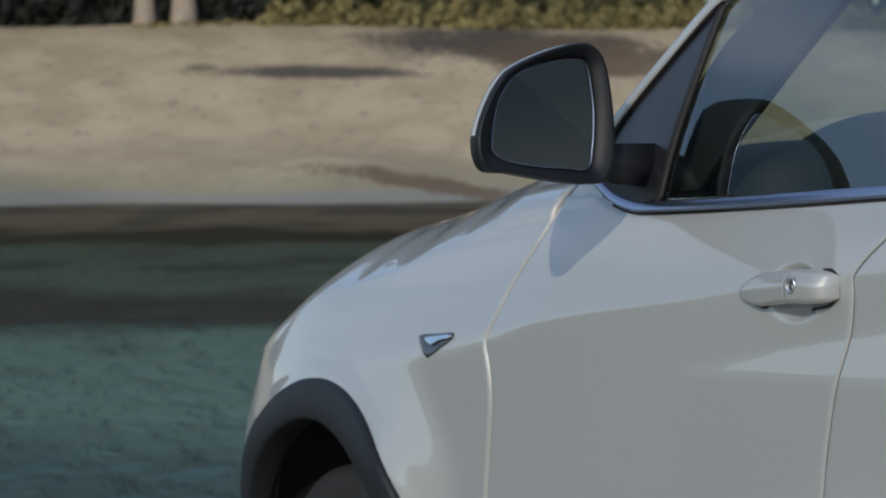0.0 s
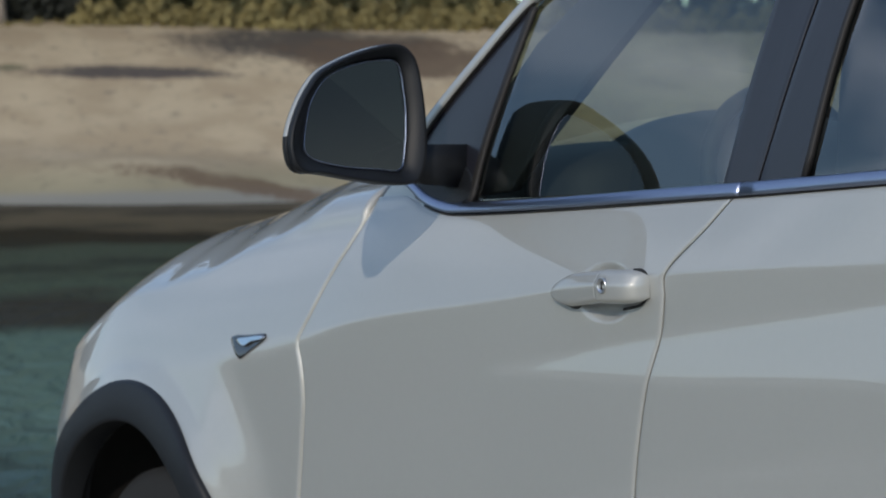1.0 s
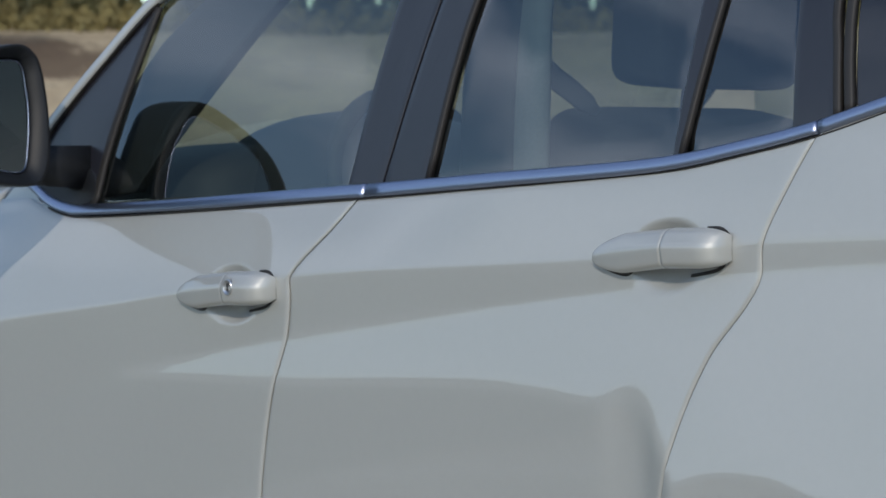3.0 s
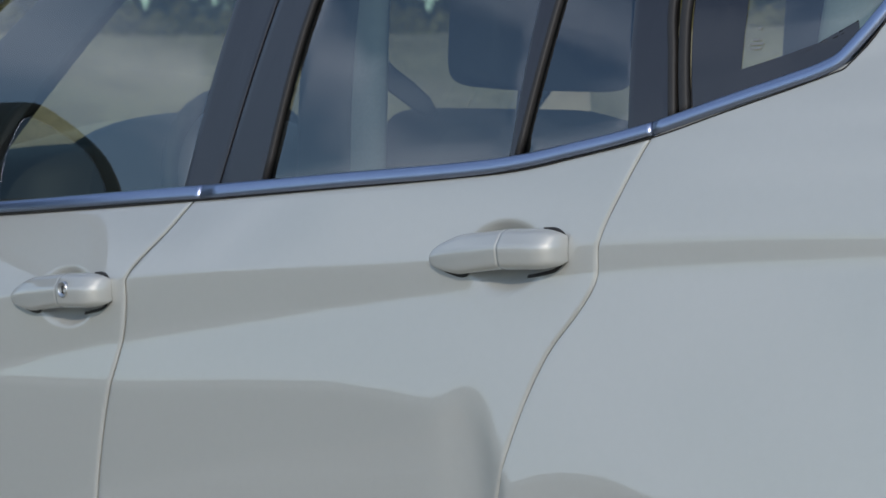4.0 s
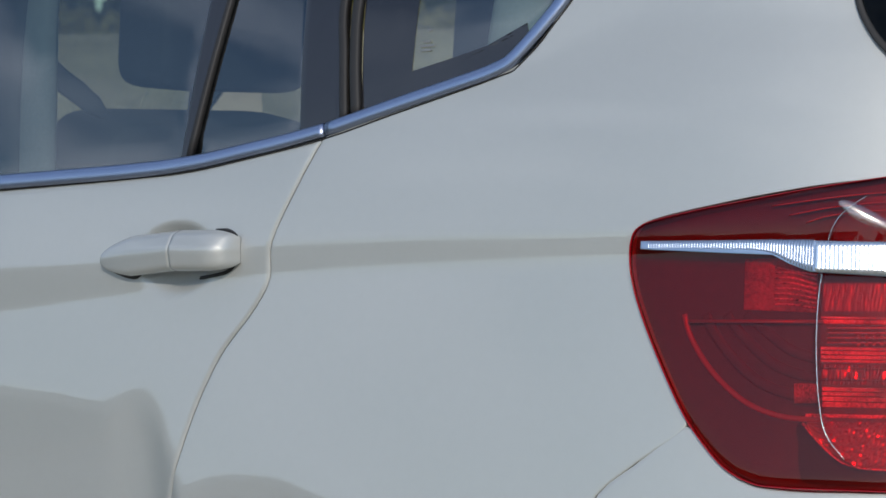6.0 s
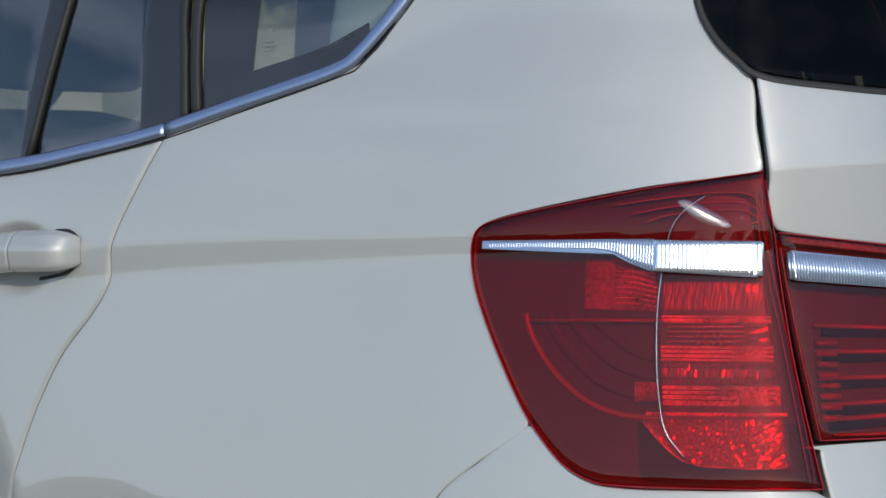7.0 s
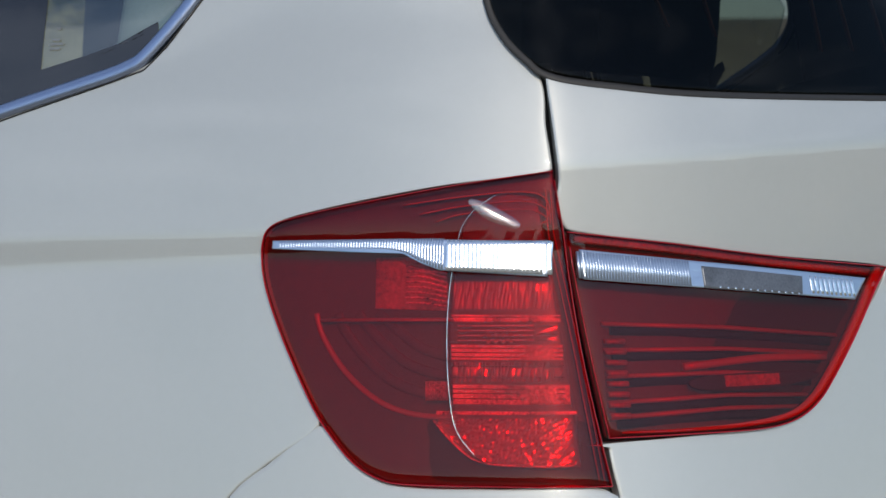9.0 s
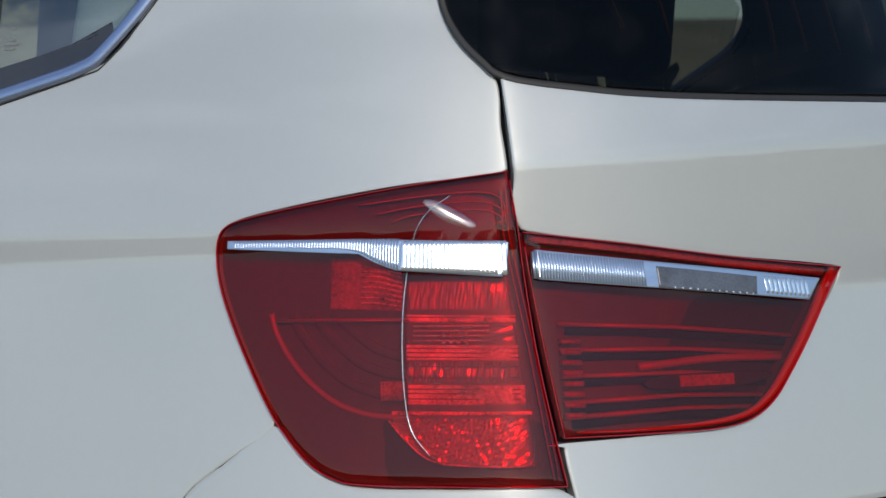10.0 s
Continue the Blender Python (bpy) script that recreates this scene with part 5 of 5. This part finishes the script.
SEA = bpy.data.materials.new("shallow_sea")
SEA.use_nodes = True
st = SEA.node_tree
sb = st.nodes["Principled BSDF"]
sb.inputs["Roughness"].default_value, sb.inputs["IOR"].default_value, sb.inputs["Specular IOR Level"].default_value = 0.12, 1.33, 0.16
sg = st.nodes.new("ShaderNodeNewGeometry")
sm = node(st, "ShaderNodeMapping", Rotation=(0, 0, radians(152)), Scale=(2.6, 1.0, 1.0))
sm.vector_type = "TEXTURE"
st.links.new(sg.outputs["Position"], sm.inputs["Vector"])
wave = node(st, "ShaderNodeTexNoise", Scale=3.2, Detail=6.0, Distortion=0.6)
wide = node(st, "ShaderNodeTexNoise", Scale=0.12, Detail=5.0)
streak = node(st, "ShaderNodeTexNoise", Scale=0.33, Detail=5.0)
for t in (wave, wide, streak):
    st.links.new(sm.outputs["Vector"], t.inputs["Vector"])
# pale bed and dark weed beds under the near water by turns, a darker band at 53 to 60 m; brown shallows under the far
# beach
reach = st.nodes.new("ShaderNodeVectorMath")
reach.operation = "LENGTH"
st.links.new(sg.outputs["Position"], reach.inputs[0])
sway = maths("ADD", maths("SUBTRACT", wide.outputs["Fac"], 0.5, st), maths("MULTIPLY", maths("SUBTRACT", streak.outputs["Fac"], 0.5, st), 0.35, st), st)
depth_at = maths("MULTIPLY", reach.outputs["Value"], maths("ADD", 1.0, maths("MULTIPLY", sway, 0.75, st), st), st)
beds = st.nodes.new("ShaderNodeValToRGB")
BEDS = ((0, (0.056, 0.098, 0.086)), (14, (0.058, 0.102, 0.090)), (17, (0.112, 0.180, 0.140)), (26, (0.104, 0.168, 0.128)), (29, (0.038, 0.040, 0.030)), (34, (0.034, 0.034, 0.025)), (37, (0.064, 0.092, 0.060)), (47, (0.056, 0.072, 0.047)), (53, (0.021, 0.019, 0.011)), (60, (0.025, 0.021, 0.012)), (65, (0.115, 0.092, 0.056)), (80, (0.130, 0.104, 0.066)), (86, (0.075, 0.062, 0.042)), (94, (0.14, 0.118, 0.085)))
ramp = beds.color_ramp
for k, (d, c) in enumerate(BEDS):
    e = ramp.elements[k] if k < 2 else ramp.elements.new(d / 100)
    e.position, e.color = d / 100, (*c, 1)
st.links.new(maths("DIVIDE", depth_at, 100.0, st), beds.inputs["Fac"])
spots = maths("MULTIPLY", step(streak.outputs["Fac"], 0.52, 0.66, st), 0.55, st)
st.links.new(blend(spots, beds.outputs["Color"], (0.014, 0.020, 0.016), st), sb.inputs["Base Color"])
sp = node(st, "ShaderNodeBump", Strength=1.0, Distance=0.22)
st.links.new(wave.outputs["Fac"], sp.inputs["Height"])
st.links.new(sp.outputs["Normal"], sb.inputs["Normal"])
wr = np.geomspace(1.0, 2500, 60)
wv = [(0.0, 0.0, WATER)] + [(r * math.cos(2 * math.pi * k / 96), r * math.sin(2 * math.pi * k / 96), WATER) for r in wr for k in range(96)]
water = new("water", mesh_of("water", wv, [(0, 1 + k, 1 + (k + 1) % 96) for k in range(96)] + grid_faces(60, 96, 1, True), SEA))
s_out, s_mix, s_fr, s_gl = st.nodes["Material Output"], st.nodes.new("ShaderNodeMixShader"), node(st, "ShaderNodeFresnel", IOR=1.33), node(st, "ShaderNodeBsdfGlossy", Roughness=0.12)
sb.inputs["Specular IOR Level"].default_value = 0.0
for n in (s_fr, s_gl):
    st.links.new(sp.outputs["Normal"], n.inputs["Normal"])
st.links.new(maths("MULTIPLY", s_fr.outputs[0], 0.11, st), s_mix.inputs[0])
st.links.new(sb.outputs[0], s_mix.inputs[1])
st.links.new(s_gl.outputs[0], s_mix.inputs[2])
st.links.new(s_mix.outputs[0], s_out.inputs["Surface"])
tagged(water, "rippled teal shallow sea water of an inlet", "water", kind="structure")

# ---- trees and scrub on the far bank ----
BARK = mat("pale_bark", (0.34, 0.28, 0.22), 0.85, grain=0.25, grain_scale=4, bump=0.5, bump_scale=12)
LEAF = mat("dark_green_leaves", (0.11, 0.11, 0.07), 0.7, grain=0.4, grain_scale=3)
# Near-black: the shade under the pines is put into the leaf colour.
SCRUB = mat("shaded_scrub_leaves", (0.009, 0.011, 0.007), 0.8, grain=0.4, grain_scale=3)
DRY = mat("dry_yellow_grass", (0.20, 0.165, 0.065), 0.85, grain=0.35, grain_scale=2)
BUSH = mat("olive_bush_leaves", (0.085, 0.08, 0.032), 0.8, grain=0.4, grain_scale=2)
rng = random.Random(5)


def ray_at(az, r):
    x, y = -r * math.sin(radians(az)), r * math.cos(radians(az))
    return x, y, land(x, y)


def leaves(n, place, size):
    v, f = [], []
    for _ in range(n):
        c, k = place(), size * rng.uniform(0.5, 1.3)
        a = Vector((rng.gauss(0, 1), rng.gauss(0, 1), rng.gauss(0, 1))).normalized()
        b = a.orthogonal().normalized()
        i = len(v)
        v += [tuple(c - a * k), tuple(c + b * k * 0.45), tuple(c + a * k), tuple(c - b * k * 0.45)]
        f.append((i, i + 1, i + 2, i + 3))
    return v, f


def tree(az, r, girth, tall):
    x, y, z = ray_at(az, r)
    t = thing("pine_tree", "pale-trunked shore pine with dark crown", "tree", pose(x, y, z - 0.2), "pines on the far bank")
    lean_x, lean_y = rng.uniform(-0.5, 0.5), rng.uniform(-0.5, 0.5)
    spine = [(lean_x * k * k, lean_y * k * k, tall * 0.75 * k) for k in (0, 0.03, 0.1, 0.3, 0.6, 1.0)]
    part("trunk", tube(spine, [girth * q for q in (0.72, 0.6, 0.5, 0.45, 0.36, 0.15)], 12), BARK, t, "pale bark trunk")
    tops = []
    for k in range(9):
        a, q = rng.uniform(0, 6.28), rng.uniform(0.3, 0.98)
        base = Vector((lean_x * q * q, lean_y * q * q, tall * 0.75 * q))
        tip = base + Vector((math.cos(a), math.sin(a), 0.55)) * tall * rng.uniform(0.2, 0.32)
        part("limb", tube([base, base.lerp(tip, 0.5) + Vector((0, 0, 0.2)), tip], [girth * 0.16, girth * 0.1, girth * 0.03], 7), BARK, t)
        tops.append(tip)
    clump = lambda: (lambda c: c + Vector((rng.gauss(0, 1), rng.gauss(0, 1), rng.gauss(0, 0.6))) * tall * 0.085)(rng.choice(tops))
    part("crown", leaves(1500, clump, 0.75), LEAF, t, "dark needle crown", True)


for az, r, girth, tall in ((65.77, 123.5, 0.85, 15), (64.95, 123.2, 1.0, 16), (66.3, 127, 0.6, 13), (68.5, 126, 0.8, 15), (70.5, 130, 0.9, 16), (61.5, 136, 0.8, 15), (57.0, 138, 0.9, 15), (53.0, 132, 0.8, 14), (47.0, 130, 0.9, 15), (40.0, 134, 0.8, 14), (32.0, 136, 0.9, 16)):
    tree(az, r, girth, tall * 1.5)
for k in range(30):
    tree(57 + 1.1 * k + rng.uniform(-0.5, 0.5), rng.uniform(133, 142), rng.uniform(0.6, 1.0), rng.uniform(27, 33))
for k in range(10):
    tree(30 + 2.8 * k, rng.uniform(134, 150), rng.uniform(0.6, 1.0), rng.uniform(14, 20))


def thicket(name, label, az0, az1, r0, r1, n, tall, size, material, narrow=False):
    def place():
        az, r = rng.uniform(az0, az1), rng.uniform(r0, r1)
        x, y, z = ray_at(az, r)
        return Vector((x, y, z + tall * rng.random() ** 1.4 * (0.55 + 0.45 * math.sin(az * 9.0) * math.sin(az * 3.7))))
    v, f = leaves(n, place, size)
    tagged(new(name, mesh_of(name, v, f, material, False)), label, "scrub", kind="stuff")


thicket("far_woods", "dense dark pine woods behind the shore trees", 55, 92, 138, 152, 22000, 27.0, 1.3, LEAF)
thicket("dark_scrub", "dense scrub with the shade of the pines in its colour", 62.9, 76, 123.5, 131, 14000, 4.0, 0.5, SCRUB)
thicket("dry_grass", "dry yellow grass along the bank top", 30, 63.4, 121.0, 126, 20000, 1.3, 0.22, DRY)
thicket("dry_grass_edge", "sparse dry grass below the dark scrub", 62, 66, 121.5, 123, 160, 0.25, 0.2, DRY)
thicket("olive_bushes", "olive green bushes behind the dry grass", 30, 63.6, 125, 132, 17000, 3.6, 0.3, BUSH)
